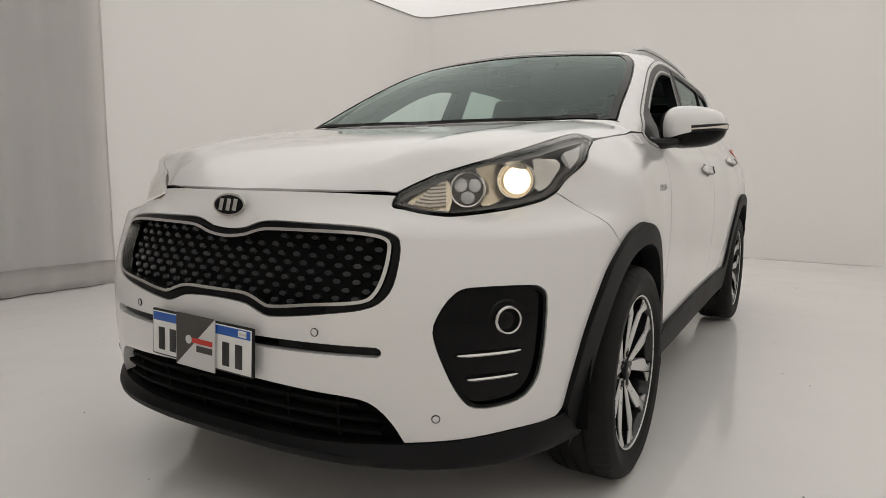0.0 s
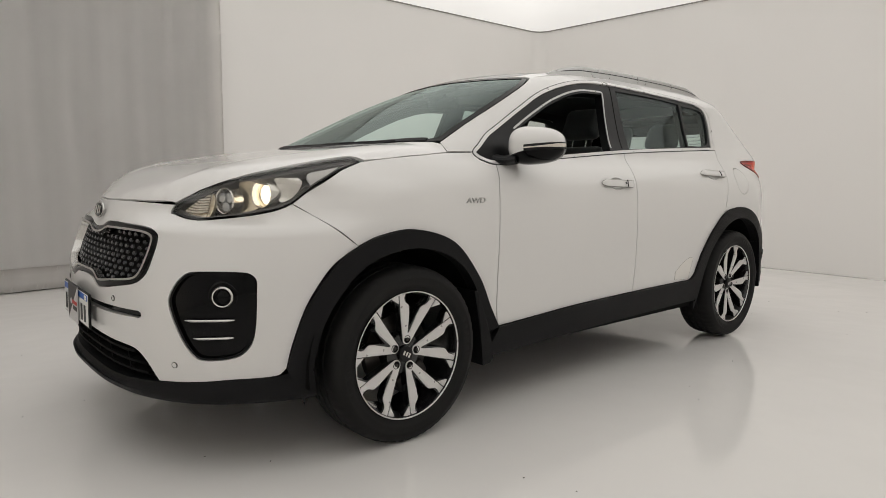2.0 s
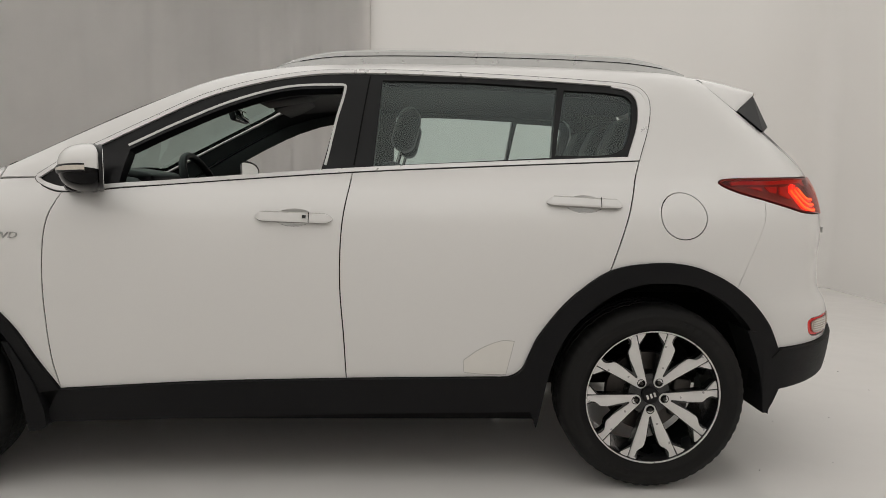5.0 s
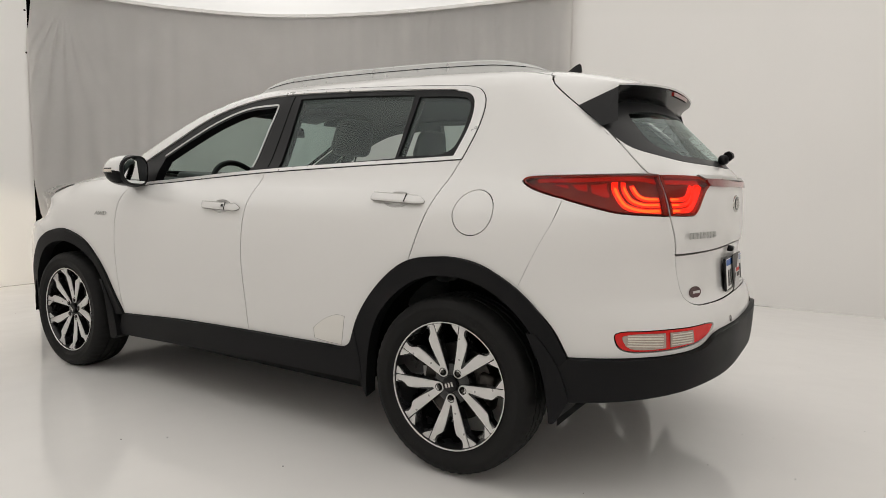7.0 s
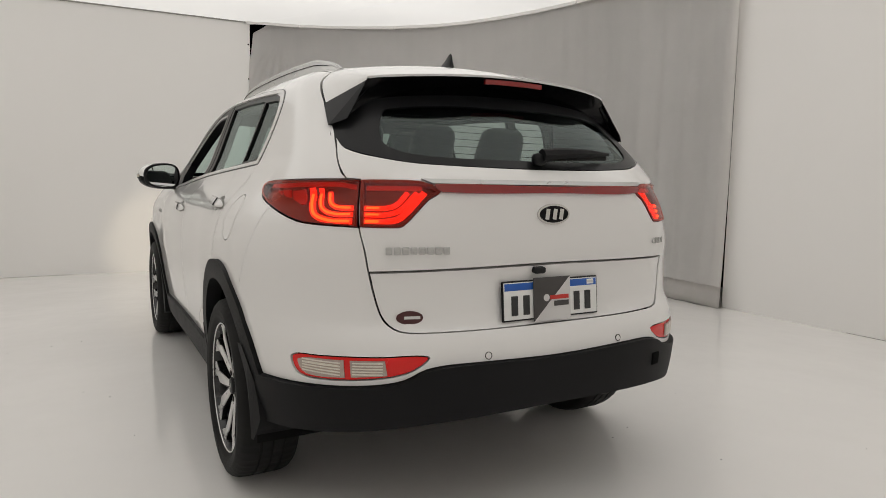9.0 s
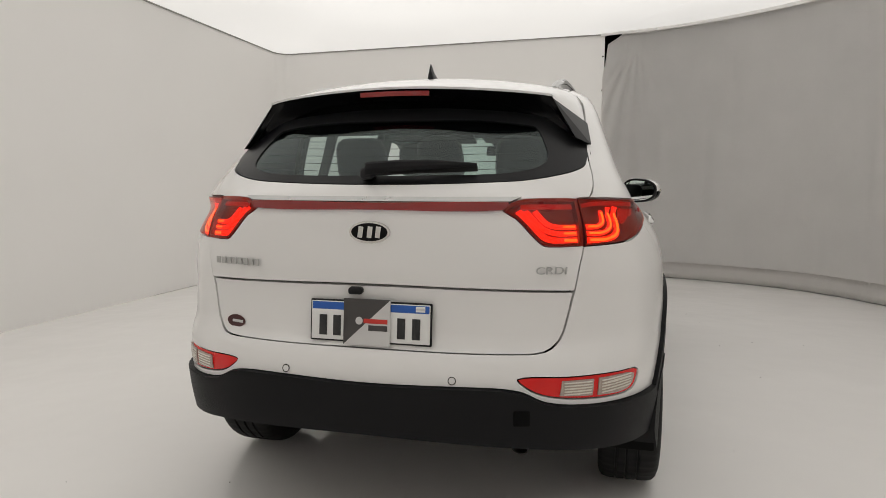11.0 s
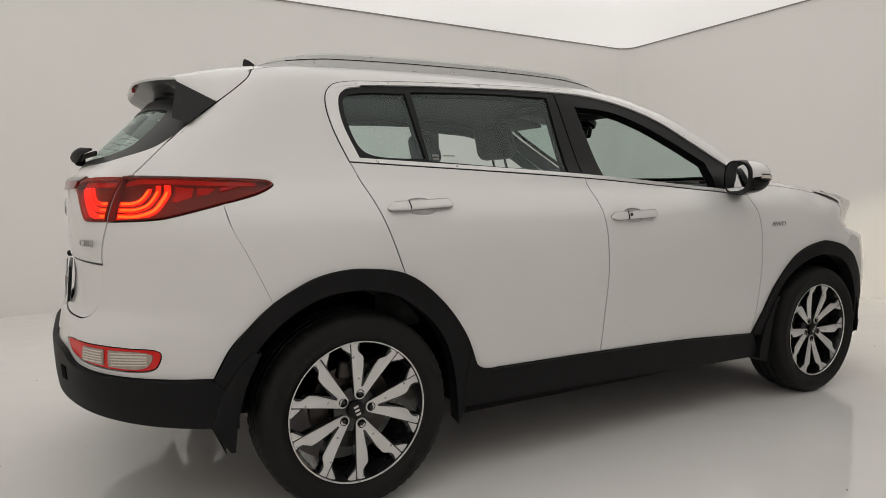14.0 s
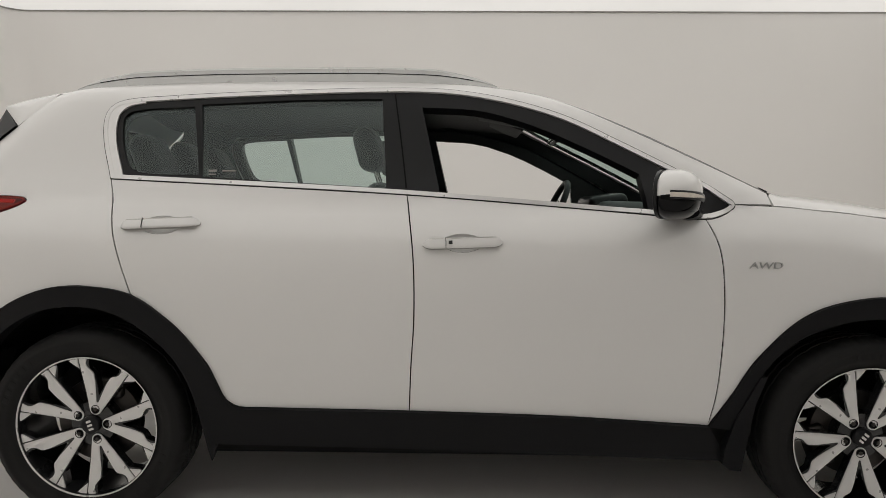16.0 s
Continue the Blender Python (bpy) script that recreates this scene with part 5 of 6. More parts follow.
        for k in range(5):
            z = .580 + .0085 * k
            panel("lens_rib", rf, CLEAR_RIBS, ribbon(f([(38.7, z - .004 + .0008 * k), (45.3, z + .002)]), .0042, REAR, .02), proj=REAR, off=.003, lip=.002, step=.02, both=False, dense=True)
            panel("lens_rib", rf, CLEAR_RIBS, ribbon(f([(32.1, z + .002), (36.8, z + .001)]), .0042, REAR, .02), proj=REAR, off=.003, lip=.002, step=.02, both=False, dense=True)
        bm = bmesh.new()
        lathe(bm, [(.0125, 0), (.0125, .002), (.0105, .0025), (.0100, .0012)], 20)
        sn = part("parking_sensor", moved(bm, mount(REAR, s * 14.8, .621, 0)), STEEL, bumper)
        bm = bmesh.new()
        lathe(bm, [(.0100, .0012), (0, .0020)], 20)
        part("face", moved(bm, mount(REAR, s * 14.8, .621, 0)), PAINT, sn)
    panel("lamp_strip", gate, RED_PLASTIC, mirrored([(0, 1.147), (24.2, 1.148), (23.0, 1.126), (0, 1.126)]), proj=REAR, off=.011, lip=.01, step=.025, both=False, label="red strip joining the tail lamps")
    panel("chrome_strip", gate, ALU, mirrored([(0, 1.163), (26.6, 1.163, 1), (24.5, 1.149, 1), (0, 1.149)]), proj=REAR, off=.010, lip=.01, step=.025, both=False, label="satin chrome strip")
    emblem(REAR, 0, 1.058, gate, 1.08)
    # model lettering as plain blocks, and the engine letters
    m = mount(REAR, 27, .950, .006)
    badge = new("model_badge"); badge.parent = gate
    tagged(badge, "chrome model badge of plain blocks")
    for k in range(8):
        bm = bmesh.new()
        rbox(bm, ((k - 3.5) * .0255, 0, 0), (.020, .023, .004), .003)
        rbox(bm, ((k - 3.5) * .0255 + .003, .004 * (-1) ** k, .001), (.012, .0065, .0055), .001)
        part("block", moved(bm, m), ALU, badge)
    part("engine_badge", moved(moved(lettering("CRDI", .032, .004), Matrix(((1.35, .1, 0, 0), (0, 1, 0, 0), (0, 0, 1, 0), (0, 0, 0, 1)))), mount(REAR, -30.8, .948, .007)), ALU, gate, "chrome raised letters", smooth=False)
    m = mount(REAR, 28.2, .744, -.0015)
    bm = bmesh.new()
    prism(bm, circle(1, 28, .042, .021), .0015, m)
    st = part("dealer_sticker", bm, MAROON, gate, "small oval maroon sticker")
    bm = bmesh.new()
    rbox(bm, (.008, 0, .002), (.05, .009, .0006), .0002)
    part("bar", moved(bm, m), CARD_LIGHT, st)
    bm = bmesh.new()
    rbox(bm, (0, 0, 0), (.046, .022, .030), .008)
    part("rear_camera", moved(bm, mount(REAR, 2.9, .874, .004)), SATIN_BLACK, gate, "small black reversing camera")
    # rear window
    gl = mirrored([(0, 1.207), (25.3, 1.216), (34.1, 1.234), (41, 1.262), (44.5, 1.290), (46.3, 1.330), (46.5, 1.36), (40, 1.43), (20, 1.46), (0, 1.465)])
    ring = loop(gl, REAR, .02)
    w = panel("rear_window", gate, PANE_REAR, ring, proj=REAR, off=-.004, lip=.003, step=.035, both=False, dense=True, label="tinted rear window with heating wires")[0]
    w.visible_shadow = False
    clear = loop(mirrored([(0, 1.232), (22, 1.237), (30, 1.252), (34, 1.28), (35.5, 1.33), (35, 1.40), (0, 1.42)]), REAR, .02)
    panel("window_border", gate, SATIN_BLACK, ring, [clear], proj=REAR, off=-.0005, lip=.008, step=.025, both=False, dense=True)
    for k in range(6):
        z = 1.25 + .025 * k
        panel("heating_wire", gate, DARK, ribbon([(-33, z + .012), (0, z), (33, z + .012)], .002, REAR, .03), proj=REAR, off=-.007, lip=0, step=.03, both=False, dense=True)
    # wiper
    wp = new("rear_wiper"); wp.parent = gate
    a, b = (Vector(REAR(np.array([u]), np.array([v]))[0]) for u, v in ((1.5, 1.226), (-20, 1.243)))
    bm = bmesh.new()
    out = Vector((-.03, 0, .025))
    sweep(bm, [a + out, a.lerp(b, .3) + out * 1.15, a.lerp(b, .65) + out * 1.1 + Vector((-.01, 0, 0)), b + out * .9], circle(1, 8, .010, .012), scale=[1.9, 1.7, 1.2, .4])
    part("arm", bm, BLACK_PLASTIC, wp)
    bm = bmesh.new()
    rbox(bm, a + out * .5, (.04, .05, .04), .015)
    part("pivot", bm, SATIN_BLACK, wp)
    bm = bmesh.new()
    sweep(bm, [a.lerp(b, .12) + out * .5, a.lerp(b, .5) + out * .5 + Vector((-.012, 0, 0)), b + out * .4], [(-.004, -.008), (.004, -.008), (.004, .008), (-.004, .008)])
    part("blade", bm, RUBBER, wp)
    # spoiler: white lid, black hollow underneath, black side fins
    n, mrow = 28, 10
    def lid(y, t):
        x0 = -1.522 - .055 * (abs(y) / .56) ** 2
        x1 = -1.945 + .125 * (abs(y) / .54) ** 3.2
        x = x0 + (x1 - x0) * t
        z = float(on_top(np.array([x0]), np.array([y]))[0][2]) + float(ROOF(x)) - float(ROOF(x0)) - .012 * t
        return Vector((x, y, z))
    ys = np.linspace(-1, 1, n + 1)
    def half(t): return .562 - .045 * t ** 1.5
    bm = bmesh.new()
    g = [[bm.verts.new(lid(y * half(t), t)) for y in ys] for t in np.linspace(0, 1, mrow)]
    edge = [bm.verts.new(v.co + Vector((.003, 0, -.007))) for v in g[-1]]
    for a, b in zip(g + [g[-1]], g[1:] + [edge]):
        if a is b: continue
        for i in range(n):
            bm.faces.new((a[i], a[i+1], b[i+1], b[i]))
    # shoulders down to the body seam and the fins
    for k in (0, n):
        sgn = -1 if k == 0 else 1
        prev = [r[k] for r in g]
        low_pts = []
        corner_ = prev[-1].co + Vector((.004, sgn * .004, -.012))
        seam = [Vector((x, sgn * float(half_width(x, z)), z)) for x, z in ((-1.5825, 1.5495), (-1.6135, 1.5055), (-1.7175, 1.4175))]
        mids = []
        for j, t in enumerate(np.linspace(0, 1, mrow)):
            if t < .25:
                q = seam[0].lerp(seam[1], t / .25)
            elif t < .55:
                q = seam[1].lerp(seam[2], (t - .25) / .3)
            else:
                q = seam[2].lerp(corner_, (t - .55) / .45)
            v = prev[j].co
            md = v.lerp(q, .5) + Vector((0, sgn * .35, .25)).normalized() * (.10 * (v - q).length)
            mids.append(bm.verts.new(md))
            low_pts.append(bm.verts.new(q))
        for A, B in ((prev, mids), (mids, low_pts)):
            for j in range(mrow - 1):
                bm.faces.new((A[j], A[j+1], B[j+1], B[j]))
    bmesh.ops.recalc_face_normals(bm, faces=bm.faces)
    spo = part("spoiler", bm, PAINT, gate, "white roof spoiler with black hollow underside", sharp=45)
    bm = bmesh.new()
    rows = []
    for s_ in np.linspace(0, 1, 9):
        row = []
        for y in ys:
            a = lid(y * half(1), 1) + Vector((.004, 0, -.006))
            ang = 45.5 * y
            b = Vector(REAR(np.array([ang]), np.array([1.365 - .03 * abs(y) ** 6]))[0]) + Vector((.014, 0, .004))
            q = a.lerp(b, s_)
            q.x += .10 * math.sin(math.pi * s_) * (1 - abs(y) ** 6)
            row.append(bm.verts.new(q))
        rows.append(row)
    for a, b in zip(rows, rows[1:]):
        for i in range(n):
            bm.faces.new((a[i], a[i+1], b[i+1], b[i]))
    part("hollow", bm, HOLLOW_BLACK, spo, "gloss black hollow under the spoiler")
    for s in (1, -1):
        bm = bmesh.new()
        top = lid(s * half(1), 1) + Vector((.006, s * .006, -.014))
        tip2 = lid(s * half(1), 1) + Vector((.004, s * .004, -.012))
        pa = Vector((-1.722, s * .632, 1.418)); pb = Vector((-1.818, s * .650, 1.338)); pc = Vector((-1.86, s * .60, 1.36))
        v = [bm.verts.new(q) for q in (pa, pb, top, tip2, pc)]
        bm.faces.new((v[0], v[1], v[2])); bm.faces.new((v[1], v[4], v[2])); bm.faces.new((v[2], v[4], v[3]))
        w2 = [bm.verts.new(q + Vector((0, -s * .03, 0))) for q in (pa, pb, top)]
        bm.faces.new((w2[0], w2[1], w2[2])); bm.faces.new((v[0], v[2], w2[2], w2[0])); bm.faces.new((v[0], v[1], w2[1], w2[0]))
        bmesh.ops.recalc_face_normals(bm, faces=bm.faces)
        part("fin", bm, SATIN_BLACK, spo, "black side fin", smooth=False)
    bm = bmesh.new()
    pth = [lid(y, 1) + Vector((.006, 0, -.022)) for y in np.linspace(-.122, .122, 9)]
    sweep(bm, pth, [(-.006, -.008), (.006, -.008), (.006, .008), (-.006, .008)])
    part("brake_lamp", bm, RED_PLASTIC, spo, "narrow red third brake lamp")


def build_plate(m):
    """A number plate with its writing as plain bars, half hidden by a dealer's card."""
    pl = new("number_plate"); pl.parent = car
    tagged(pl, "white number plate with blue band and a dealer card across it")
    bm = bmesh.new()
    rbox(bm, (0, 0, 0), (.402, .132, .010), .005)
    part("frame", moved(bm, m), SATIN_BLACK, pl)
    bm = bmesh.new()
    rbox(bm, (0, 0, .002), (.3925, .1225, .0085), .003)
    part("border", moved(bm, m), PLATE_WHITE, pl)
    bm = bmesh.new()
    rbox(bm, (0, -.013, .005), (.386, .092, .004), .0015)
    part("face", moved(bm, m), PLATE_WHITE, pl)
    bm = bmesh.new()
    rbox(bm, (0, .046, .005), (.386, .024, .004), .0015)
    part("band", moved(bm, m), PLATE_BLUE, pl)
    for x in (-.155, -.108, .104, .152):
        bm = bmesh.new()
        rbox(bm, (x, -.015, .008), (.026, .064, .0015), .0006)
        part("bar", moved(bm, m), INK, pl)
    bm = bmesh.new()
    rbox(bm, (.165, .047, .008), (.030, .017, .001), .0004)
    part("emblem", moved(bm, m), PLATE_WHITE, pl)
    bm = bmesh.new()
    rbox(bm, (.165, .047, .0088), (.030, .006, .001), .0004)
    part("stripe", moved(bm, m), CARD_LIGHT, pl)
    # dealer's card: dark and pale halves split on the diagonal
    cx = -.005
    card = new("dealer_card")
    tagged(card, "dealer card, half charcoal half pale, over the number plate", "card", group="dealer cards")
    bm = bmesh.new()
    prism(bm, [(cx - .078, -.072), (cx + .075, -.072), (cx + .075, .072)], .003, m @ pose(0, 0, .012))
    part("pale_half", bm, CARD_LIGHT, card)
    bm = bmesh.new()
    prism(bm, [(cx - .078, -.072), (cx + .075, .072), (cx - .078, .072)], .003, m @ pose(0, 0, .012))
    part("dark_half", bm, CARD_DARK, card)
    bm = bmesh.new()
    rbox(bm, (cx + .028, .004, .016), (.078, .014, .001), .0003)
    part("red_bar", moved(bm, m), CARD_RED, card)
    bm = bmesh.new()
    rbox(bm, (cx + .036, -.017, .016), (.062, .017, .001), .0003)
    part("dark_bar", moved(bm, m), CARD_DARK, card)
    bm = bmesh.new()
    lathe(bm, [(.012, 0), (.012, .001), (0, .001)], 18, pose(cx - .026, .004, .0155))
    part("spot", moved(bm, m), CARD_LIGHT, card)


def build_wheels():
    R, rim_r, w = .3455, .2475, .235
    meshes = {}
    # tyre with ribs and shoulder blocks
    seg = 168
    prof = [(rim_r - .004, -.085), (rim_r + .012, -.098), (.272, -.110), (.300, -.1125), (.326, -.106), (.338, -.094), (.3435, -.075), (R, -.056), (R, -.050), (.338, -.048), (.338, -.042), (R, -.040), (R, -.012),
            (.338, -.010), (.338, -.004), (R, -.002), (R, .030), (.338, .032), (.338, .038), (R, .040), (R, .052), (.3435, .075), (.338, .094), (.326, .106), (.312, .111), (.308, .1135), (.300, .1135), (.297, .112),
            (.280, .1115), (.270, .1085), (rim_r + .014, .100), (rim_r + .004, .096), (rim_r - .004, .088)]
    bm = bmesh.new()
    rings = []
    for k in range(seg):
        a = 2 * math.pi * k / seg
        ring = []
        for r, h in prof:
            d = 0
            if abs(h) > .055 and r > .334:
                d = .0035 if k % 3 == 0 else 0
            elif r > R - .001:
                d = .004 if k % 6 in ((0,) if h < 0 else (3,)) else 0
            ring.append(bm.verts.new(((r - d) * math.cos(a), (r - d) * math.sin(a), h)))
        rings.append(ring)
    for k in range(seg):
        a, b = rings[k], rings[(k + 1) % seg]
        for i in range(len(prof) - 1):
            bm.faces.new((a[i], b[i], b[i+1], a[i+1]))
    bmesh.ops.recalc_face_normals(bm, faces=bm.faces)
    meshes["tyre"] = (bm, RUBBER)
    bm = bmesh.new()
    lathe(bm, [(rim_r - .004, .090), (rim_r + .003, .097), (rim_r + .002, .100), (rim_r - .003, .0985), (rim_r - .006, .092), (rim_r - .012, .06), (rim_r - .020, -.085)], 72)
    meshes["barrel"] = (bm, RIM_BLACK)
    bm = bmesh.new()
    lathe(bm, [(rim_r + .0025, .0985), (rim_r + .0015, .1005), (rim_r - .0020, .1005), (rim_r - .0035, .0975)], 72)
    meshes["rim_edge"] = (bm, SILVER)
    # dark hub and arms, five machined V faces that wrap the wheel bolts
    zf, slope = .072, .150
    bm = bmesh.new()
    lathe(bm, [(0, zf - .012), (.045, zf - .012), (.078, zf - .018), (.085, zf - .035), (.085, .0), (0, 0)], 40)
    meshes["hub"] = (bm, RIM_BLACK)

    def arm_point(u, w):
        """u along one leg of a V from its bolt, w away from the V's axis."""
        c, q = math.cos(radians(23)), math.sin(radians(23))
        return .057 + u * c - w * q, u * q + w * c

    def slab(pts, z, depth, bevel=.0):
        t = bmesh.new()
        prism(t, pts, depth, Matrix(), bevel)
        for v in t.verts:
            v.co.z += z + slope * max(0, math.hypot(v.co.x, v.co.y) - .075)
        return t

    leg = [(-.004, .0205), (.06, .0195), (.193, .0175), (.1935, .008), (.1925, -.002), (.189, -.013), (.182, -.0085), (.172, -.0045), (.160, -.0050), (.150, -.0105), (.138, -.0205), (.130, -.0235), (.10, -.0215)]
    half = [(.057 + .0205 * math.cos(radians(d)), .0205 * math.sin(radians(d))) for d in (180, 162, 145, 128)] + [arm_point(*p) for p in leg] + [(.0835, .0035), (.0815, 0)]
    meshes["spoke"] = (slab(half + [(x, -y) for x, y in half[-2:0:-1]], zf - .010, .004, .0012), SILVER)
    tri = [arm_point(*p) for p in ((.193, .0220), (.1905, .036), (.185, .053), (.180, .0495), (.154, .0220))]
    meshes["spoke_tip"] = (slab(tri, zf - .010, .004, .001), SILVER)
    under = [arm_point(*p) for p in ((0, .021), (.145, .0225), (.178, .052), (.188, .053), (.196, .020), (.193, -.020), (.17, -.012), (.152, -.012), (.138, -.023), (.128, -.026), (.09, -.024), (.03, -.018), (.0, .0))]
    meshes["arm"] = (slab(under, zf - .044, .0335), RIM_BLACK)
    bm = bmesh.new()
    lathe(bm, [(.0155, zf - .008), (.0155, zf - .0045), (.0135, zf - .0045), (.0125, zf - .0055), (0, zf - .0055)], 24)
    meshes["bolt_recess"] = (bm, RECESS_BLACK)
    bm = bmesh.new()
    lathe(bm, [(.0072, zf - .007), (.0072, zf - .003), (.0058, zf - .001), (0, zf - .0008)], 6)
    meshes["wheel_bolt"] = (bm, STEEL)
    bm = bmesh.new()
    lathe(bm, [(.033, zf - .006), (.031, zf + .003), (.024, zf + .006), (0, zf + .007)], 32)
    meshes["hub_cap"] = (bm, SATIN_BLACK)
    bm = bmesh.new()
    for x in (-.014, 0, .014):
        rbox(bm, (x, 0, zf + .0068), (.008, .018, .001), .0004)
    meshes["cap_mark"] = (bm, CHROME)
    bm = bmesh.new()
    lathe(bm, [(.060, .012), (.150, .012), (.152, .006), (.152, -.012), (.060, -.012), (.055, .03), (0, .03)], 48)
    meshes["brake_disc"] = (bm, STEEL)
    bm = bmesh.new()
    rbox(bm, (.128, 0, -.005), (.07, .15, .075), .015)
    meshes["caliper"] = (bm, STEEL)
    bm = bmesh.new()
    rbox(bm, (.290, 0, .1120), (.020, .021, .0016), .0005)
    meshes["sidewall_block"] = (bm, RUBBER)
    made = {}
    for x, s, turn in ((1.335, 1, 29), (-1.335, 1, -20.5), (-1.335, -1, -70.4), (1.335, -1, 52)):
        wh = new("wheel"); wh.parent = car
        tagged(wh, "alloy wheel with ten machined spokes on black, road tyre")
        # local z points away from the car
        wh.matrix_basis = pose(x, s * .8075, .3425 if x > 0 else .3520) @ (pose(0, 0, 0, -90, 0, 0) if s > 0 else pose(0, 0, 0, 90, 0, 0)) @ pose(0, 0, 0, 0, 0, turn if s < 0 else -turn)
        def put(nm, m=Matrix(), label=""):
            if nm not in made:
                bm, mat = meshes[nm]
                made[nm] = part(nm, bm, mat, wh, label)
                made[nm].matrix_basis = m
                return made[nm]
            return share(nm, made[nm], wh, m)
        for nm in ("tyre", "barrel", "rim_edge", "hub", "hub_cap", "cap_mark", "brake_disc"):
            put(nm)
        put("caliper", pose(0, 0, 0, 0, 0, 150))
        for v in range(5):
            turned = pose(0, 0, 0, 0, 0, 72 * v)
            put("spoke", turned)
            for f in (turned, turned @ Matrix.Diagonal((1, -1, 1, 1))):
                put("arm", f); put("spoke_tip", f)
            mm = turned @ pose(.057, 0, 0)
            put("bolt_recess", mm); put("wheel_bolt", mm)
        # raised blocks in place of the sidewall lettering
        for g in (20, 200):
            for k in range(6):
                put("sidewall_block", pose(0, 0, 0, 0, 0, g + 6.2 * k))
        # wheel well
        bm = bmesh.new()
        rad = .445 if x < 0 else .425
        arcs = np.radians(np.linspace(-8, 188, 28))
        rows = [[bm.verts.new((x + rad * math.cos(a), s * yy, .345 + rad * math.sin(a))) for a in arcs] for yy in (.52, .70, .885)]
        for a, b in zip(rows, rows[1:]):
            for i in range(len(arcs) - 1):
                bm.faces.new((a[i], a[i+1], b[i+1], b[i]))
        c = bm.verts.new((x, s * .52, .345))
        for i in range(len(arcs) - 1):
            bm.faces.new((rows[0][i], rows[0][i+1], c))
        part("wheel_well", bm, DARK, car)
        # mud flap behind the wheel: moulded outer face and a flat inner web
        if x > 0:
            face = [(.995, .556), (.972, .552), (.90, .40), (.868, .30), (.862, .245), (.885, .226), (.925, .222), (.940, .33), (.963, .455)]
        else:
            face = [(-1.664, .606), (-1.698, .604), (-1.735, .562), (-1.778, .49), (-1.802, .42), (-1.812, .375), (-1.79, .33), (-1.764, .292), (-1.750, .292), (-1.741, .38), (-1.726, .45), (-1.708, .51), (-1.686, .56)]
        rise = [float(half_width(px, max(pz, .50 if x < 0 else .42))) + .019 for px, pz in face]
        rows_ = [[(px, s * (y - dy), pz) for (px, pz), y in zip(face, rise)] for dy in (0, .16)]
        bm = bmesh.new()
        rows_ = [[bm.verts.new(c) for c in row] for row in rows_]
        nn = len(face)
        for i in range(nn):
            bm.faces.new((rows_[0][i], rows_[0][(i+1) % nn], rows_[1][(i+1) % nn], rows_[1][i]))
        bm.faces.new(rows_[0]); bm.faces.new(rows_[1][::-1])
        bmesh.ops.triangulate(bm, faces=[f for f in bm.faces if len(f.verts) > 4])
        bmesh.ops.recalc_face_normals(bm, faces=bm.faces)
        part("mud_flap", bm, BLACK_PLASTIC, car, "black mud flap behind the wheel", sharp=40)


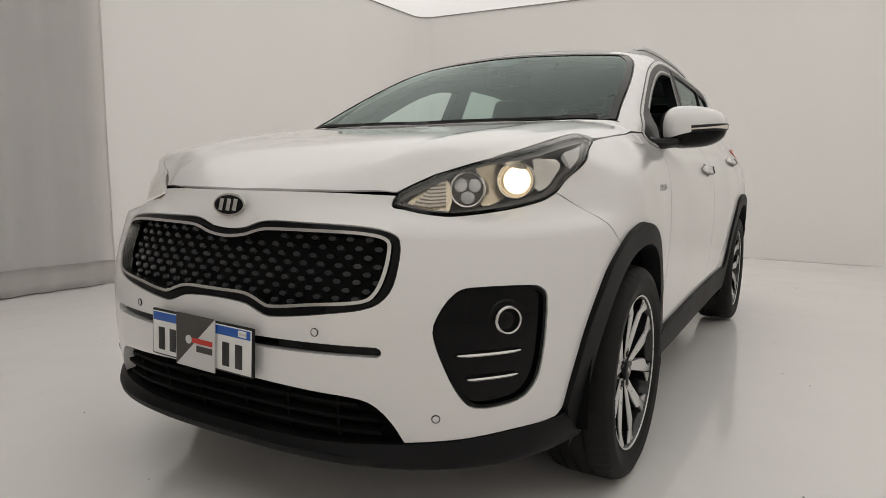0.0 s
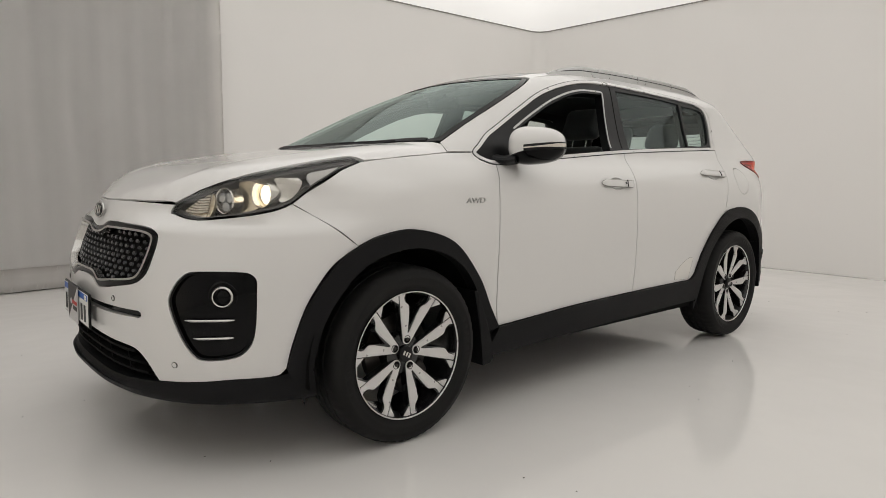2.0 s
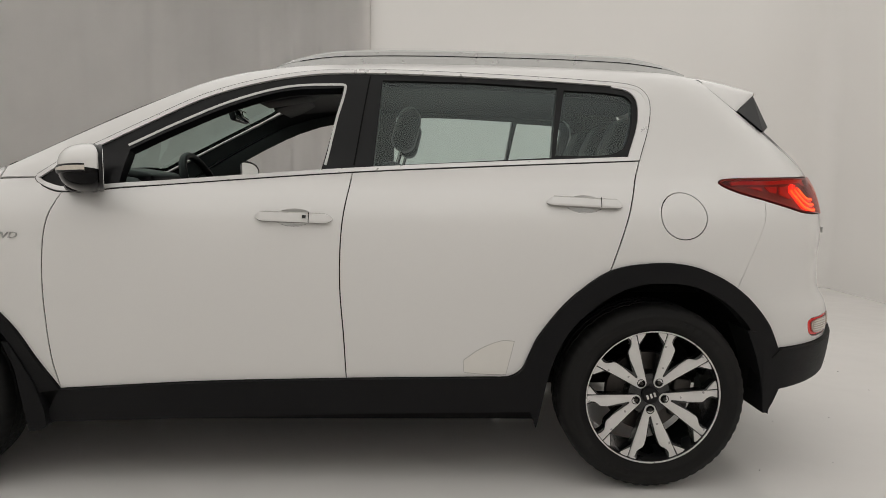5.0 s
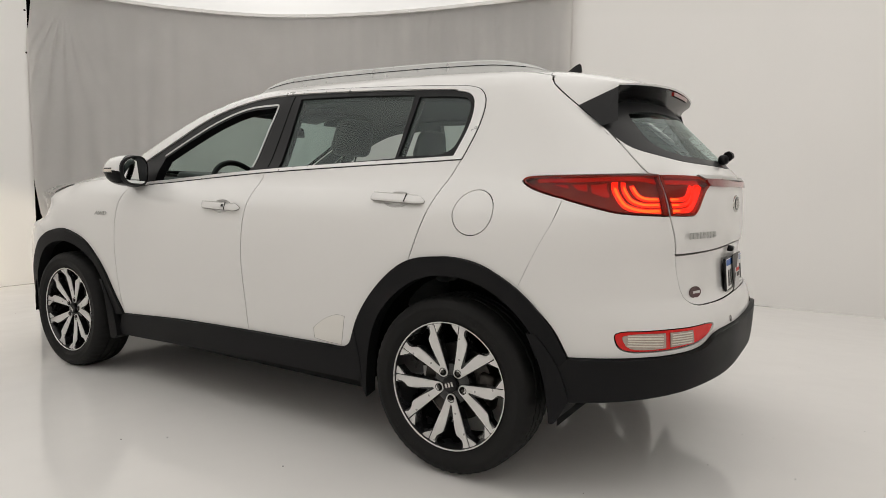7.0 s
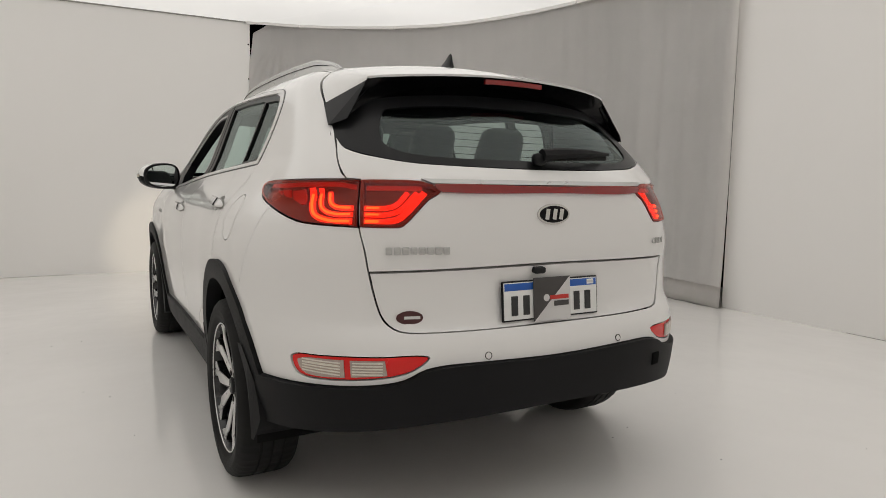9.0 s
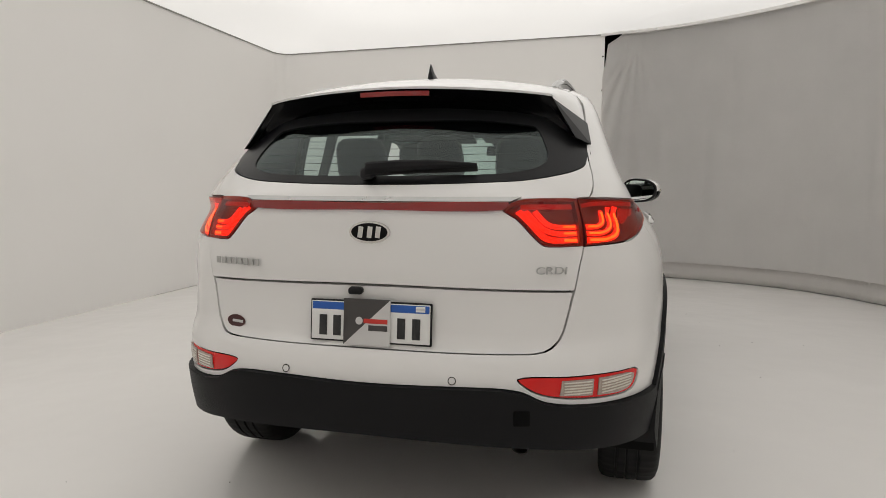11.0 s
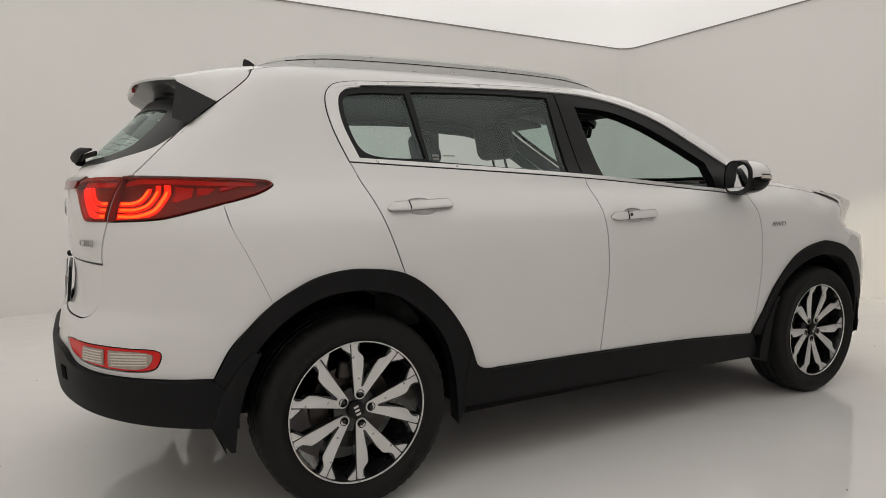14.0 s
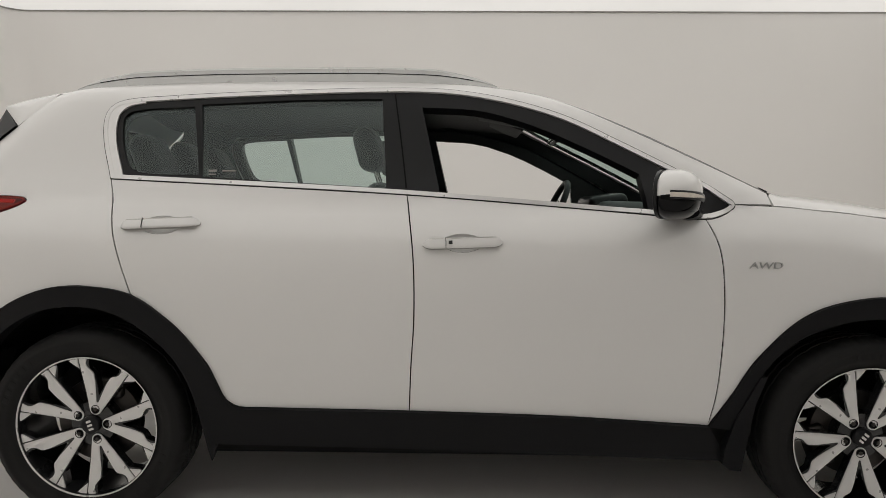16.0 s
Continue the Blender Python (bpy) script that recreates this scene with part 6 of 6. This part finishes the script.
def build_interior():
    bm = bmesh.new()
    rbox(bm, (0, 0, .335), (3.7, 1.08, .10), .03)
    rbox(bm, (0, 0, .34), (1.72, 1.44, .09), .03)
    part("underbody", bm, DARK, car)
    bm = bmesh.new()
    rbox(bm, (-.35, 0, .40), (2.4, 1.55, .03), .01)
    rbox(bm, (-1.65, 0, .72), (.7, 1.35, .03), .01)
    part("cabin_floor", bm, DARK, car)
    bm = bmesh.new()
    rbox(bm, (1.35, 0, .72), (.9, 1.05, .5), .08)
    part("engine_bay", bm, DARK, car)
    # dashboard
    dash = new("dashboard"); dash.parent = car
    tagged(dash, "dark dashboard with instrument hood")
    bm = bmesh.new()
    rbox(bm, (.86, 0, 1.02), (.50, 1.42, .20), .07, (0, 6, 0))
    rbox(bm, (.62, 0, .86), (.22, 1.40, .30), .06)
    part("top", bm, TRIM_GREY, dash)
    bm = bmesh.new()
    rbox(bm, (.70, .36, 1.125), (.20, .36, .085), .035, (0, -8, 0))
    part("instrument_hood", bm, SATIN_BLACK, dash)
    bm = bmesh.new()
    for y in (-.62, .62):
        lathe(bm, [(.045, 0), (.045, .012), (.036, .014), (.034, .004), (0, .004)], 20, pose(.575, y, 1.03, 0, -80, 0))
    part("air_vent", bm, CHROME, dash)
    bm = bmesh.new()
    rbox(bm, (.585, 0, 1.02), (.04, .26, .15), .015, (0, -14, 0))
    part("screen", bm, GLOSS_BLACK, dash)
    # steering wheel
    sw = new("steering_wheel"); sw.parent = car
    m = pose(.44, .36, 1.06, 0, -66, 0)
    bm = bmesh.new()
    lathe(bm, [(.185 + .016 * math.cos(a), .016 * math.sin(a)) for a in np.linspace(0, 2*math.pi, 13)[:-1]], 40, m, closed=True)
    part("rim", bm, SATIN_BLACK, sw)
    bm = bmesh.new()
    rbox(bm, (0, 0, -.015), (.15, .17, .05), .025)
    rbox(bm, (0, .11, -.01), (.04, .12, .02), .008)
    rbox(bm, (0, -.11, -.01), (.04, .12, .02), .008)
    part("boss", moved(bm, m), SATIN_BLACK, sw)
    # seats
    def seat(name, x, y, width, rest, headrests, lean):
        st = new(name); st.parent = car
        tagged(st, "dark cloth seat with headrest")
        bm = bmesh.new()
        rbox(bm, (x, y, .66), (.50, width, .16), .06, (0, -6, 0), 4)
        part("cushion", bm, SEAT_CLOTH, st)
        m = pose(x - .22, y, .70, 0, -lean, 0)
        bm = bmesh.new()
        rbox(bm, (0, 0, rest / 2), (.13, width * .96, rest), .055, (0, 0, 0), 4, .9)
        part("backrest", moved(bm, m), SEAT_CLOTH, st)
        for hy, hw in headrests:
            bm = bmesh.new()
            rbox(bm, (.0, hy, rest + .145), (.105, hw, .19), .05, (0, 0, 0), 5, .88)
            part("headrest", moved(bm, m), SEAT_CLOTH, st)
            for d in (-.05, .05):
                bm = bmesh.new()
                lathe(bm, [(.006, rest - .02), (.006, rest + .08), (0, rest + .08)], 10, pose(0, hy + d, 0))
                part("post", moved(bm, m), CHROME, st)
    for y in (.36, -.36):
        seat("front_seat", -.01, y, .50, .53, [(0, .265)], 16)
    seat("rear_bench", -.86, 0, 1.30, .52, [(.36, .25), (0, .22), (-.36, .25)], 22)
    # inner mirror and overhead console
    im = new("inner_mirror"); im.parent = car
    bm = bmesh.new()
    rbox(bm, (.40, 0, 1.435), (.03, .24, .065), .022, (0, 12, 0))
    part("housing", bm, SATIN_BLACK, im)
    bm = bmesh.new()
    rbox(bm, (.384, 0, 1.432), (.003, .22, .05), .015, (0, 12, 0))
    part("glass", bm, MIRROR, im)
    bm = bmesh.new()
    rbox(bm, (.45, 0, 1.475), (.09, .05, .05), .02, (0, 30, 0))
    part("stalk", bm, SATIN_BLACK, im)
    bm = bmesh.new()
    rbox(bm, (.16, 0, 1.525), (.26, .22, .05), .02, (0, 10, 0))
    con = part("overhead_console", bm, TRIM_GREY, car)
    for s in (1, -1):
        bm = bmesh.new()
        rbox(bm, (.19, s * .36, 1.515), (.17, .40, .02), .008, (0, 20, 0))
        part("sun_visor", bm, TRIM_GREY, car)
        bm = bmesh.new()
        pth = catmull([(-.02, s * .575, 1.545), (-.10, s * .56, 1.53), (-.18, s * .575, 1.545)], 6)
        sweep(bm, pth, circle(1, 6, .010, .010))
        part("grab_handle", bm, TRIM_GREY, car)


build_flanks()
build_front()
build_roof()
build_rear()
build_plate(mount(REAR, 0, .776, .012))
build_plate(mount(FRONT, -1.3, .521, .022) @ pose(0, 0, 0, 0, 0, -1.5))
build_wheels()
build_interior()

# headlamp bulbs
for s in (1, -1):
    lamp = bpy.data.lights.new("headlamp_bulb", "SPOT")
    lamp.energy, lamp.color, lamp.spot_size, lamp.spot_blend, lamp.shadow_soft_size = 32, (1, .86, .64), radians(32), .7, .03
    lo = new("headlamp_bulb", lamp)
    lo.matrix_world = look((1.98, s * .62, .965), (4.8, .10 + s * .36, .36))


# parts that have pieces of their own hang on the car itself
for ob in [o for o in bpy.data.objects if o.parent and o.parent.parent == car and o.children]:
    ob.parent = car


# fine grit on the floor
rnd = random.Random(11)
bm = bmesh.new()
for k in range(46):
    a, d = rnd.uniform(0, 6.283), rnd.uniform(.2, 1.5)
    x, y = (2.0 + d) * math.cos(a), (.95 + d) * math.sin(a)
    q = rnd.uniform(.0018, .0045)
    v = [bm.verts.new((x + q * math.cos(b + k) * rnd.uniform(.6, 1.4), y + q * math.sin(b + k) * rnd.uniform(.6, 1.4), .0006)) for b in (0, 1.6, 3.1, 4.7)]
    tip = bm.verts.new((x, y, .0006 + q * .8))
    for i in range(4):
        bm.faces.new((v[i], v[(i + 1) % 4], tip))
tagged(part("floor_grit", bm, GRIT, smooth=False), "scattered dark grit on the white floor", "grit", kind="stuff")
